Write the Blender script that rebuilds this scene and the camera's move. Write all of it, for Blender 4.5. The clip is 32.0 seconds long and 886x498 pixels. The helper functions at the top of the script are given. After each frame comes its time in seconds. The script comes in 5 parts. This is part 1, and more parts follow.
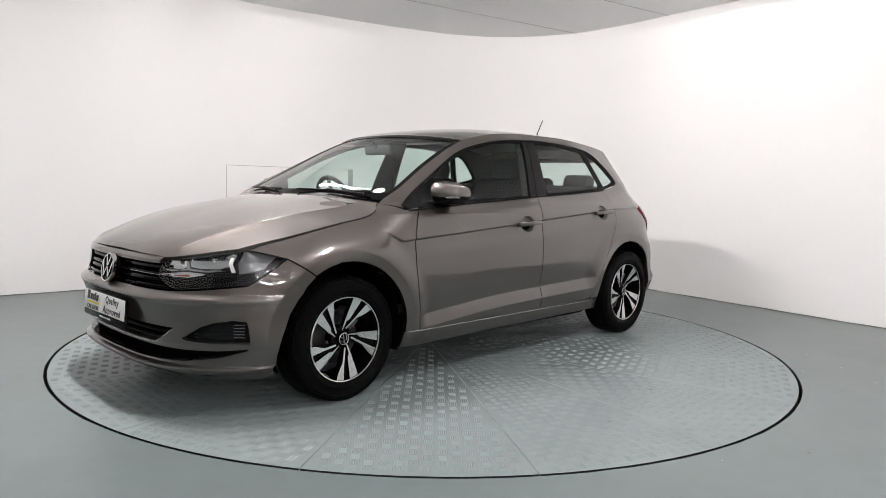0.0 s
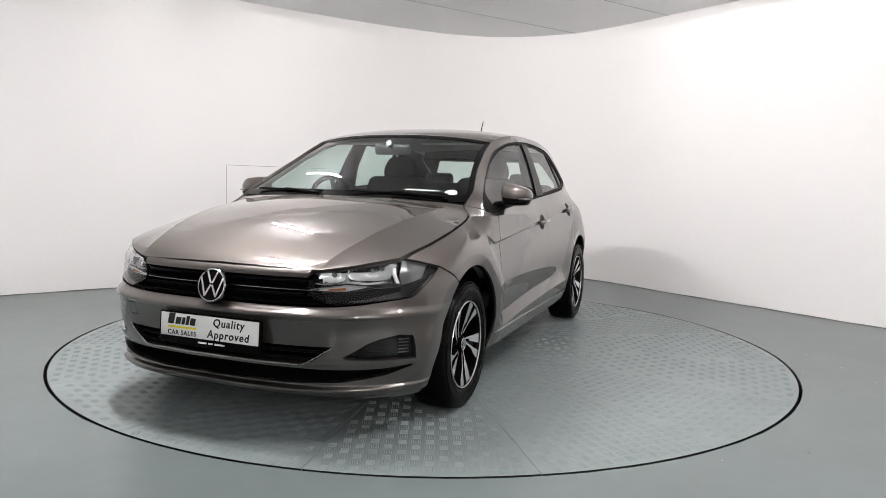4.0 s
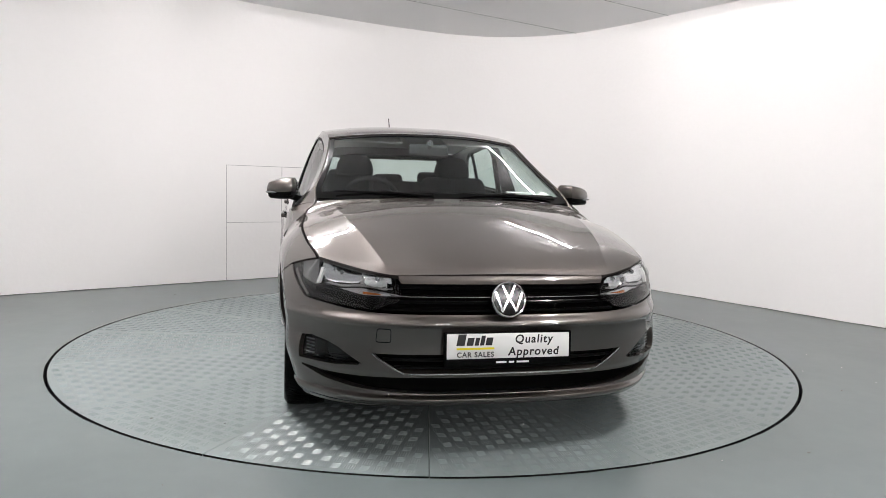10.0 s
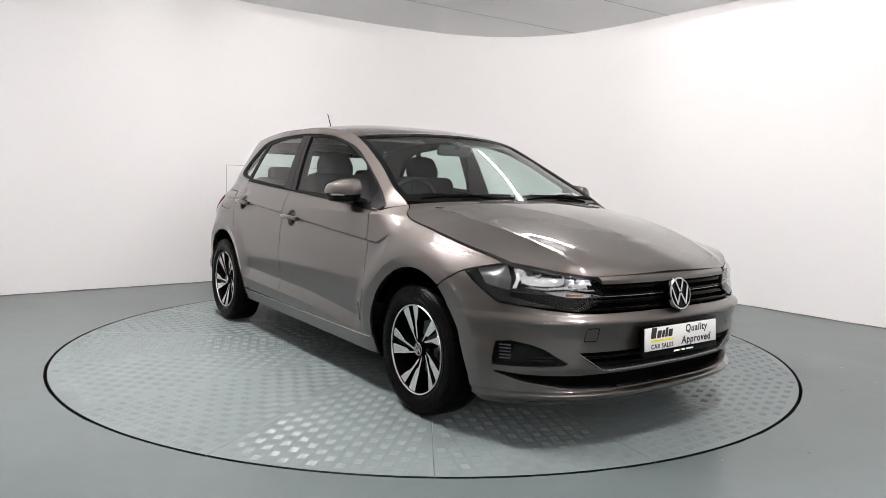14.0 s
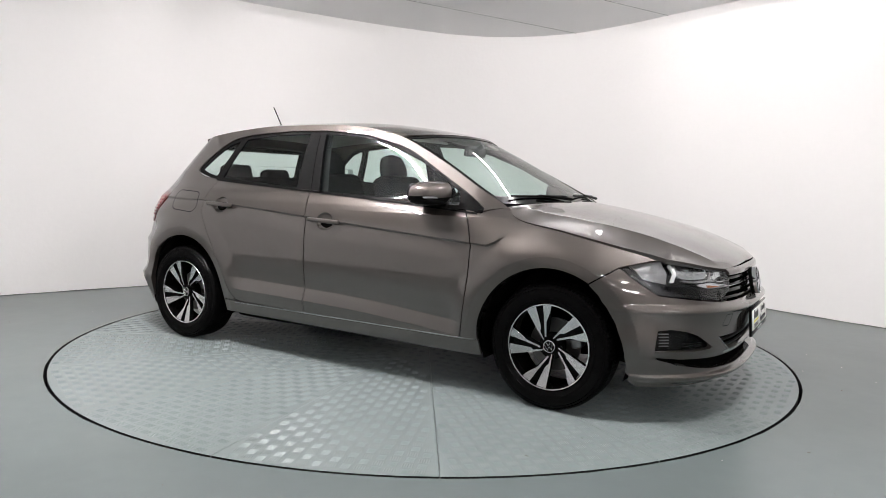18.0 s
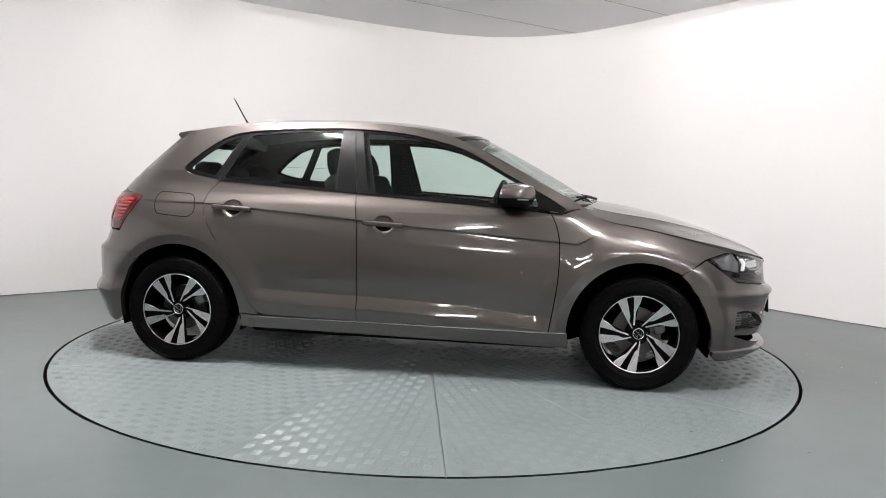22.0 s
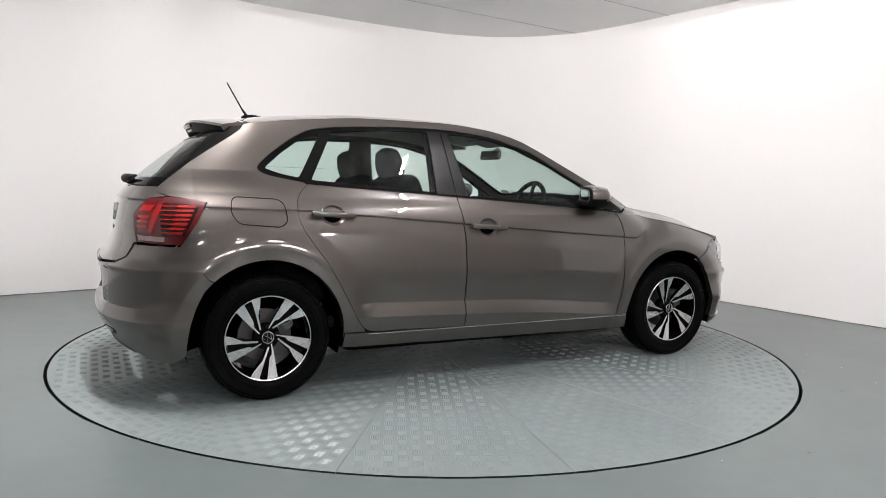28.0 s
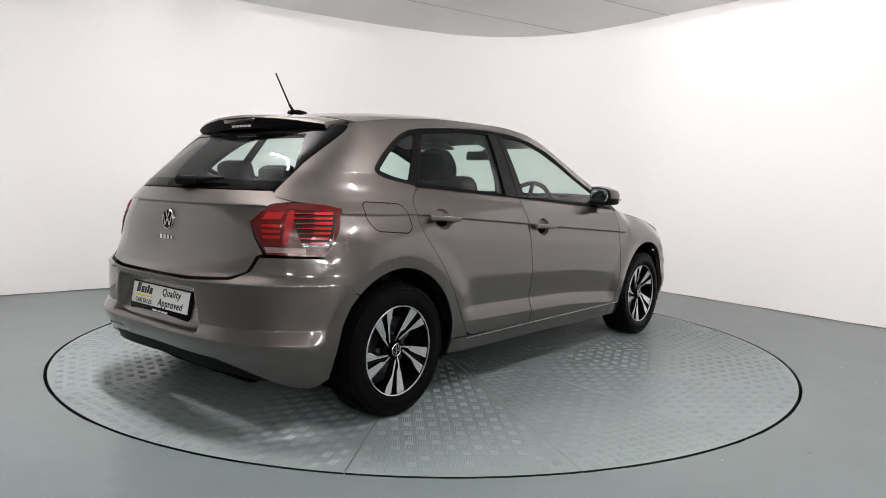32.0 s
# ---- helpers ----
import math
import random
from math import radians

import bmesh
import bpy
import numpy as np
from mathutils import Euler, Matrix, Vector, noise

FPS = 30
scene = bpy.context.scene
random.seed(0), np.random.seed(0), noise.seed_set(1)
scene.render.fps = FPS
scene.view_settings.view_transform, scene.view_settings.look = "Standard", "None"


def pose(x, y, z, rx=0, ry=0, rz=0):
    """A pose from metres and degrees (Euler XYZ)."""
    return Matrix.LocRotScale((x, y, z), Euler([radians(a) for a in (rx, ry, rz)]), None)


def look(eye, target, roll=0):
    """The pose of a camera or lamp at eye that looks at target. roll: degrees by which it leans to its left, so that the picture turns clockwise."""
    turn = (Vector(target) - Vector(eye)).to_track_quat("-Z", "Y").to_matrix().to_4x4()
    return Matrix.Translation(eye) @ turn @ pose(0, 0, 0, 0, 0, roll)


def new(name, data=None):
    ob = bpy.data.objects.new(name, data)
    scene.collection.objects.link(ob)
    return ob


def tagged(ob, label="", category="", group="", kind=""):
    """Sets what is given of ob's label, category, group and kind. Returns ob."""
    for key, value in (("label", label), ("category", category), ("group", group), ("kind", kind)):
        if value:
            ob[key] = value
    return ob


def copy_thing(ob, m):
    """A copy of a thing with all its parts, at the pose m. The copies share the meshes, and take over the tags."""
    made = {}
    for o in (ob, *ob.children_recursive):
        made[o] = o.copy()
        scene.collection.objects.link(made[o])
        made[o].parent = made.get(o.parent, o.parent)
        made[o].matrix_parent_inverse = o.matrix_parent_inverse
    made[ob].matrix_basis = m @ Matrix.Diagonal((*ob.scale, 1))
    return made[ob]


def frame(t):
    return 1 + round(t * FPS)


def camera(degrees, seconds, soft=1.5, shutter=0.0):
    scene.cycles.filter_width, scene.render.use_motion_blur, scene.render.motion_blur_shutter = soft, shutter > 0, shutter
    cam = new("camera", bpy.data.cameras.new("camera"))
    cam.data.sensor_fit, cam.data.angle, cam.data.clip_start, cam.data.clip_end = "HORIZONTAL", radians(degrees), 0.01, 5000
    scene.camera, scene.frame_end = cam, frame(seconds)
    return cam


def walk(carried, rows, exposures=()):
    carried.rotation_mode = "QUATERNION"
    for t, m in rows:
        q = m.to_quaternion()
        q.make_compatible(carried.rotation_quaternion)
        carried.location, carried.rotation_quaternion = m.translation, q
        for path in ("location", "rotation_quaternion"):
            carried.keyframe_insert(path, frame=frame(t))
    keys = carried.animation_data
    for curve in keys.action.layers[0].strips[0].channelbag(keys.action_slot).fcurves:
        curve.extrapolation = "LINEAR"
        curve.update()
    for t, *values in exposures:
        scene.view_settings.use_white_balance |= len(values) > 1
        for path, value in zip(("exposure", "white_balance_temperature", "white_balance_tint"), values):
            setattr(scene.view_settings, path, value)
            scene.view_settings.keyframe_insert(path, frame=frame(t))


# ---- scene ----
# ---- camera ----
cam = camera(64.44, 32.0, soft=0.6)
EYE = Vector((0.0, -4.736, 1.058))
PITCH, YAW = radians(-5.28), radians(1.056)
AIM = EYE + Vector((math.sin(YAW) * math.cos(PITCH), math.cos(YAW) * math.cos(PITCH), math.sin(PITCH)))
walk(cam, [(0, look(EYE, AIM, 1.61)), (32, look(EYE, AIM, 1.61))], exposures=[(0, 0.0), (32, 0.0)])

# ---- world and lamps ----
world = bpy.data.worlds.new("room_dark")
scene.world = world
world.use_nodes = True
world.node_tree.nodes["Background"].inputs[0].default_value = (0.9, 0.95, 1.0, 1)
world.node_tree.nodes["Background"].inputs[1].default_value = 0.02

CEIL = 2.84
TUBE_GLOW = 840.0


# ---- materials ----
def mat(name, color, rough=0.5, metal=0.0, coat=0.0, vary=0.0, scale=8.0, bump=0.0, bump_scale=60.0, glow=0.0, spec=0.5,
        rough_vary=0.0, tone=None):
    """Principled material with noise at two scales in colour, gloss and relief."""
    m = bpy.data.materials.new(name)
    m.use_nodes = True
    nt = m.node_tree
    p = nt.nodes["Principled BSDF"]
    p.inputs["Base Color"].default_value = (*color, 1)
    p.inputs["Roughness"].default_value = rough
    p.inputs["Metallic"].default_value = metal
    p.inputs["Coat Weight"].default_value = coat
    p.inputs["Coat Roughness"].default_value = 0.03
    p.inputs["Specular IOR Level"].default_value = spec
    if glow:
        p.inputs["Emission Color"].default_value = (*color, 1)
        p.inputs["Emission Strength"].default_value = glow
    if vary or bump or rough_vary:
        co = nt.nodes.new("ShaderNodeTexCoord")
        big = nt.nodes.new("ShaderNodeTexNoise")
        big.inputs["Scale"].default_value = scale
        big.inputs["Detail"].default_value = 5
        fine = nt.nodes.new("ShaderNodeTexNoise")
        fine.inputs["Scale"].default_value = bump_scale
        fine.inputs["Detail"].default_value = 3
        for n in (big, fine):
            nt.links.new(co.outputs["Object"], n.inputs["Vector"])
        if vary:
            ramp = nt.nodes.new("ShaderNodeMix")
            ramp.data_type = "RGBA"
            other = tone or tuple(c * (1 - vary) for c in color)
            ramp.inputs["A"].default_value = (*other, 1)
            ramp.inputs["B"].default_value = (*[min(1, c * (1 + 0.35 * vary)) for c in color], 1)
            add = nt.nodes.new("ShaderNodeMath")
            add.operation = "MULTIPLY_ADD"
            add.inputs[1].default_value = 0.35
            nt.links.new(fine.outputs["Fac"], add.inputs[0])
            sub = nt.nodes.new("ShaderNodeMath")
            sub.operation = "MULTIPLY"
            sub.inputs[1].default_value = 0.65
            nt.links.new(big.outputs["Fac"], sub.inputs[0])
            nt.links.new(sub.outputs[0], add.inputs[2])
            nt.links.new(add.outputs[0], ramp.inputs["Factor"])
            nt.links.new(ramp.outputs["Result"], p.inputs["Base Color"])
        if rough_vary:
            mr = nt.nodes.new("ShaderNodeMapRange")
            mr.inputs["From Min"].default_value, mr.inputs["From Max"].default_value = 0.3, 0.7
            mr.inputs["To Min"].default_value, mr.inputs["To Max"].default_value = rough - rough_vary, rough + rough_vary
            nt.links.new(big.outputs["Fac"], mr.inputs["Value"])
            nt.links.new(mr.outputs["Result"], p.inputs["Roughness"])
        if bump:
            b = nt.nodes.new("ShaderNodeBump")
            b.inputs["Strength"].default_value = 1.0
            b.inputs["Distance"].default_value = bump
            nt.links.new(fine.outputs["Fac"], b.inputs["Height"])
            nt.links.new(b.outputs["Normal"], p.inputs["Normal"])
    return m


def pane(name, tint, gloss_rough=0.0):
    """Thin clear sheet: tinted see-through, with mirror gloss by Fresnel."""
    m = bpy.data.materials.new(name)
    m.use_nodes = True
    nt = m.node_tree
    nt.nodes.remove(nt.nodes["Principled BSDF"])
    out = nt.nodes["Material Output"]
    see = nt.nodes.new("ShaderNodeBsdfTransparent")
    see.inputs[0].default_value = (*tint, 1)
    gl = nt.nodes.new("ShaderNodeBsdfGlossy")
    gl.inputs["Roughness"].default_value = gloss_rough
    lw = nt.nodes.new("ShaderNodeLayerWeight")
    lw.inputs["Blend"].default_value = 0.5
    pw = nt.nodes.new("ShaderNodeMath")
    pw.operation = "POWER"
    pw.inputs[1].default_value = 4.0
    nt.links.new(lw.outputs["Facing"], pw.inputs[0])
    fr = nt.nodes.new("ShaderNodeMath")
    fr.operation = "MULTIPLY_ADD"
    fr.inputs[1].default_value, fr.inputs[2].default_value = 0.78, 0.045
    nt.links.new(pw.outputs[0], fr.inputs[0])
    mix = nt.nodes.new("ShaderNodeMixShader")
    nt.links.new(fr.outputs[0], mix.inputs[0])
    nt.links.new(see.outputs[0], mix.inputs[1])
    nt.links.new(gl.outputs[0], mix.inputs[2])
    nt.links.new(mix.outputs[0], out.inputs[0])
    return m


def car_paint():
    m = mat("grey_metallic_paint", (0.083, 0.0715, 0.0645), rough=0.50, metal=1.0, coat=1.0)
    nt = m.node_tree
    p = nt.nodes["Principled BSDF"]
    p.inputs["Coat IOR"].default_value = 1.85
    p.inputs["Coat Roughness"].default_value = 0.012
    co = nt.nodes.new("ShaderNodeTexCoord")
    fl = nt.nodes.new("ShaderNodeTexNoise")
    fl.inputs["Scale"].default_value = 900
    fl.inputs["Detail"].default_value = 1
    nt.links.new(co.outputs["Object"], fl.inputs["Vector"])
    mr = nt.nodes.new("ShaderNodeMapRange")
    mr.inputs["To Min"].default_value, mr.inputs["To Max"].default_value = 0.47, 0.57
    nt.links.new(fl.outputs["Fac"], mr.inputs["Value"])
    nt.links.new(mr.outputs["Result"], p.inputs["Roughness"])
    wav = nt.nodes.new("ShaderNodeTexNoise")
    wav.inputs["Scale"].default_value = 5
    nt.links.new(co.outputs["Object"], wav.inputs["Vector"])
    b = nt.nodes.new("ShaderNodeBump")
    b.inputs["Distance"].default_value = 0.00012
    nt.links.new(wav.outputs["Fac"], b.inputs["Height"])
    nt.links.new(b.outputs["Normal"], p.inputs["Coat Normal"])
    return m


PAINT = car_paint()
WALL = mat("white_wall_paint", (0.83, 0.816, 0.806), rough=0.62, vary=0.05, scale=0.9, bump=0.0012, bump_scale=26)
BACKWALL = mat("unseen_back_grey", (0.34, 0.335, 0.33), rough=0.9, spec=0.1, vary=0.3, scale=3.0, bump=0.004, bump_scale=12)
CEILING = mat("ceiling_paint", (0.80, 0.80, 0.80), rough=0.7, vary=0.05, scale=1.2, bump=0.001, bump_scale=30)
FLOOR = mat("grey_green_floor_paint", (0.138, 0.163, 0.164), rough=0.27, vary=0.16, scale=1.6, bump=0.0006, bump_scale=9, spec=0.22,
            rough_vary=0.0, tone=(0.114, 0.134, 0.134))
PLATE = mat("grey_green_steel_paint", (0.208, 0.242, 0.242), rough=0.28, vary=0.16, scale=3.0, bump=0.0003, bump_scale=9, spec=0.16,
            rough_vary=0.0, tone=(0.152, 0.178, 0.177))
GAP = mat("dark_gap", (0.004, 0.004, 0.004), rough=0.9, spec=0.1)
BLACK = mat("black_plastic", (0.005, 0.005, 0.005), rough=0.42, spec=0.04, bump=0.0003, bump_scale=400)
GLOSSBLACK = mat("gloss_black", (0.0025, 0.0025, 0.0025), rough=0.08, spec=0.07)
PILLARBLACK = mat("satin_black", (0.008, 0.008, 0.008), rough=0.3, spec=0.12, bump=0.0002, bump_scale=500)
UNDER = mat("underbody_black", (0.0025, 0.0025, 0.0025), rough=0.95, spec=0.0)
JOINT = mat("grey_joint", (0.30, 0.30, 0.30), rough=0.8)
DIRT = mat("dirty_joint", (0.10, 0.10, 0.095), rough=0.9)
RUBBER = mat("tyre_rubber", (0.0035, 0.0035, 0.0035), rough=0.24, spec=0.035, bump=0.0022, bump_scale=70, vary=0.2, scale=20)
SEAL = mat("rubber_seal", (0.003, 0.003, 0.003), rough=0.6, spec=0.06)
ALLOY = mat("machined_alloy", (0.72, 0.72, 0.73), rough=0.24, metal=1.0, bump=0.0001, bump_scale=500)
REFLECTOR = mat("lamp_reflector", (0.80, 0.80, 0.81), rough=0.20, metal=1.0, bump=0.0006, bump_scale=60)
CHROME = mat("chrome", (0.66, 0.66, 0.67), rough=0.05, metal=1.0)
SILVER = mat("silver_trim", (0.55, 0.55, 0.55), rough=0.22, metal=0.9)
GLASS = pane("window_glass", (0.79, 0.90, 0.865))
REARGLASS = pane("rear_window_glass", (0.80, 0.87, 0.85))
CLEAR = pane("lamp_cover", (0.93, 0.94, 0.95))
MIRROR = mat("mirror_glass", (0.85, 0.87, 0.88), rough=0.01, metal=1.0)
FABRIC = mat("dark_seat_fabric", (0.010, 0.010, 0.011), rough=0.9, spec=0.1, bump=0.0002, bump_scale=250, vary=0.3, scale=12)
DASH = mat("soft_dash_plastic", (0.008, 0.0085, 0.009), rough=0.6, spec=0.15, bump=0.0001, bump_scale=250)
GREYTRIM = mat("grey_mirror_shell", (0.06, 0.06, 0.062), rough=0.35)
LINER = mat("grey_headliner", (0.52, 0.52, 0.50), rough=0.9, bump=0.0001, bump_scale=200)
REDLENS = mat("red_lamp_lens", (0.075, 0.002, 0.003), rough=0.2, coat=0.15, vary=0.15, scale=40)
BRIGHTRED = mat("bright_red_lens", (0.32, 0.007, 0.007), rough=0.25, coat=0.12, vary=0.25, scale=60)
MIDRED = mat("mid_red_lens", (0.27, 0.006, 0.007), rough=0.25, coat=0.12, vary=0.2, scale=50)
PANELRED = mat("panel_red_lens", (0.10, 0.003, 0.004), rough=0.25, coat=0.12, vary=0.2, scale=50)
DARKRED = mat("dark_red_lens", (0.012, 0.0010, 0.0012), rough=0.12, coat=0.5)
AMBER = mat("amber_lens", (0.32, 0.09, 0.015), rough=0.15, coat=0.8)
PALELENS = mat("pale_reverse_lens", (0.26, 0.17, 0.16), rough=0.2, coat=0.2, vary=0.2, scale=60)
LENSGREY = mat("lamp_inner_grey", (0.19, 0.192, 0.195), rough=0.32, metal=0.8)
LAMPDARK = mat("lamp_housing_dark", (0.05, 0.05, 0.052), rough=0.24, metal=0.9)
WHITEPLATE = mat("white_plate", (0.82, 0.82, 0.80), rough=0.35, vary=0.03, scale=30)
INK = mat("black_ink", (0.008, 0.008, 0.008), rough=0.5)
YELLOW = mat("yellow_ink", (0.85, 0.72, 0.02), rough=0.5)
WHITEINK = mat("white_ink", (0.85, 0.85, 0.85), rough=0.5)
STEEL = mat("brake_steel", (0.10, 0.098, 0.095), rough=0.4, metal=1.0)
# tube strengths are set to balance the light on walls and car
TUBE = mat("fluorescent_tube", (1.0, 0.955, 0.958), glow=TUBE_GLOW * 0.6)
STRONGTUBE = mat("strong_fluorescent_tube", (1.0, 0.955, 0.958), glow=TUBE_GLOW * 1.32)
WEAKTUBE = mat("weak_fluorescent_tube", (1.0, 0.955, 0.958), glow=TUBE_GLOW * 0.33)
FAINTTUBE = mat("faint_fluorescent_tube", (1.0, 0.955, 0.958), glow=TUBE_GLOW * 0.11)
DIMTUBE = mat("dim_fluorescent_tube", (1.0, 0.955, 0.958), glow=TUBE_GLOW * 0.20)
BATTEN = mat("white_enamel", (0.8, 0.8, 0.79), rough=0.35, vary=0.03, scale=20)


# ---- mesh helpers ----
def part(name, bm, material, parent=None, label="", smooth=True):
    """Links a bmesh as one mesh object, under a thing or a part."""
    me = bpy.data.meshes.new(name)
    bm.normal_update()
    bm.to_mesh(me)
    bm.free()
    for m in material if isinstance(material, (list, tuple)) else [material]:
        me.materials.append(m)
    if smooth:
        me.polygons.foreach_set("use_smooth", [True] * len(me.polygons))
        me.set_sharp_from_angle(angle=radians(35))
    ob = new(name, me)
    ob.parent = parent
    return tagged(ob, label)


def mesh_part(name, verts, faces, material, parent=None, label="", smooth=False, normals=None):
    me = bpy.data.meshes.new(name)
    me.from_pydata([tuple(v) for v in verts], [], [tuple(int(i) for i in f) for f in faces])
    me.materials.append(material)
    if smooth or normals is not None:
        me.polygons.foreach_set("use_smooth", [True] * len(me.polygons))
    if normals is not None:
        me.normals_split_custom_set_from_vertices([tuple(n) for n in normals])
    elif smooth:
        me.set_sharp_from_angle(angle=radians(35))
    me.update()
    ob = new(name, me)
    ob.parent = parent
    return tagged(ob, label)


def box(bm, size, m=None, bevel=0.0, seg=2):
    r = bmesh.ops.create_cube(bm, size=1)
    bmesh.ops.scale(bm, vec=size, verts=r["verts"])
    if bevel:
        e = list({e for v in r["verts"] for e in v.link_edges})
        g = bmesh.ops.bevel(bm, geom=e, offset=bevel, segments=seg, affect="EDGES", profile=0.5)
        vs = list({v for f in g["faces"] for v in f.verts} | {v for v in r["verts"] if v.is_valid})
    else:
        vs = r["verts"]
    if m is not None:
        bmesh.ops.transform(bm, matrix=m, verts=vs)
    return vs


def rod(bm, a, b, r0, r1=None, seg=12):
    a, b = Vector(a), Vector(b)
    m = Matrix.Translation((a + b) / 2) @ (b - a).to_track_quat("Z", "Y").to_matrix().to_4x4()
    bmesh.ops.create_cone(bm, cap_ends=True, segments=seg, radius1=r0, radius2=r0 if r1 is None else r1, depth=(b - a).length, matrix=m)


def lathe(profile, seg=48, axis="Y", closed=False):
    """Verts and faces of a profile of (radius, along) turned round an axis."""
    prof = np.array(profile, float)
    n = len(prof)
    a = np.linspace(0, 2 * math.pi, seg, endpoint=False)
    v = np.stack([np.outer(np.cos(a), prof[:, 0]), np.outer(np.ones(seg), prof[:, 1]), np.outer(np.sin(a), prof[:, 0])], -1)
    if axis == "Z":
        v = v[:, :, [0, 2, 1]]
    v = v.reshape(-1, 3)
    f = []
    for i in range(seg):
        j = (i + 1) % seg
        for k in range(n if closed else n - 1):
            k2 = (k + 1) % n
            q = (i * n + k, i * n + k2, j * n + k2, j * n + k)
            f.append(q if axis == "Z" else q[::-1])
    return v, f


def table(rows):
    """A smooth monotone curve through (x, y) rows."""
    xs, ys = np.array(rows, float).T
    h, d = np.diff(xs), np.diff(ys) / np.diff(xs)
    m = np.empty(len(xs))
    m[0], m[-1] = d[0], d[-1]
    m[1:-1] = np.where(d[:-1] * d[1:] > 0, 2 * d[:-1] * d[1:] / np.where(d[:-1] + d[1:] == 0, 1, d[:-1] + d[1:]), 0)

    def at(x):
        x = np.clip(np.asarray(x, float), xs[0], xs[-1])
        i = np.clip(np.searchsorted(xs, x) - 1, 0, len(h) - 1)
        t = (x - xs[i]) / h[i]
        return ((1 + 2 * t) * (1 - t) ** 2 * ys[i] + t * (1 - t) ** 2 * h[i] * m[i]
                + t * t * (3 - 2 * t) * ys[i + 1] + t * t * (t - 1) * h[i] * m[i + 1])
    return at


def ease(t):
    t = np.clip(t, 0, 1)
    return t * t * (3 - 2 * t)


def spline(pts, n=8):
    """Catmull-Rom curve through 2D points, ends kept."""
    p = [np.array(q, float) for q in pts]
    p = [2 * p[0] - p[1]] + p + [2 * p[-1] - p[-2]]
    out = []
    for i in range(1, len(p) - 2):
        for k in range(n):
            t = k / n
            out.append(0.5 * ((2 * p[i]) + (-p[i - 1] + p[i + 1]) * t + (2 * p[i - 1] - 5 * p[i] + 4 * p[i + 1] - p[i + 2]) * t * t
                              + (-p[i - 1] + 3 * p[i] - 3 * p[i + 1] + p[i + 2]) * t ** 3))
    out.append(p[-2])
    return [tuple(q) for q in out]


def rounded(pts, r, n=5):
    """A closed polygon with its corners rounded."""
    out = []
    for i, b in enumerate(pts):
        a, b, c = (np.array(q, float) for q in (pts[i - 1], b, pts[(i + 1) % len(pts)]))
        la, lc = np.linalg.norm(a - b), np.linalg.norm(c - b)
        k = min(r, 0.45 * la, 0.45 * lc)
        p, q = b + (a - b) / la * k, b + (c - b) / lc * k
        for t in np.linspace(0, 1, n):
            out.append(tuple((1 - t) ** 2 * p + 2 * t * (1 - t) * b + t * t * q))
    return out


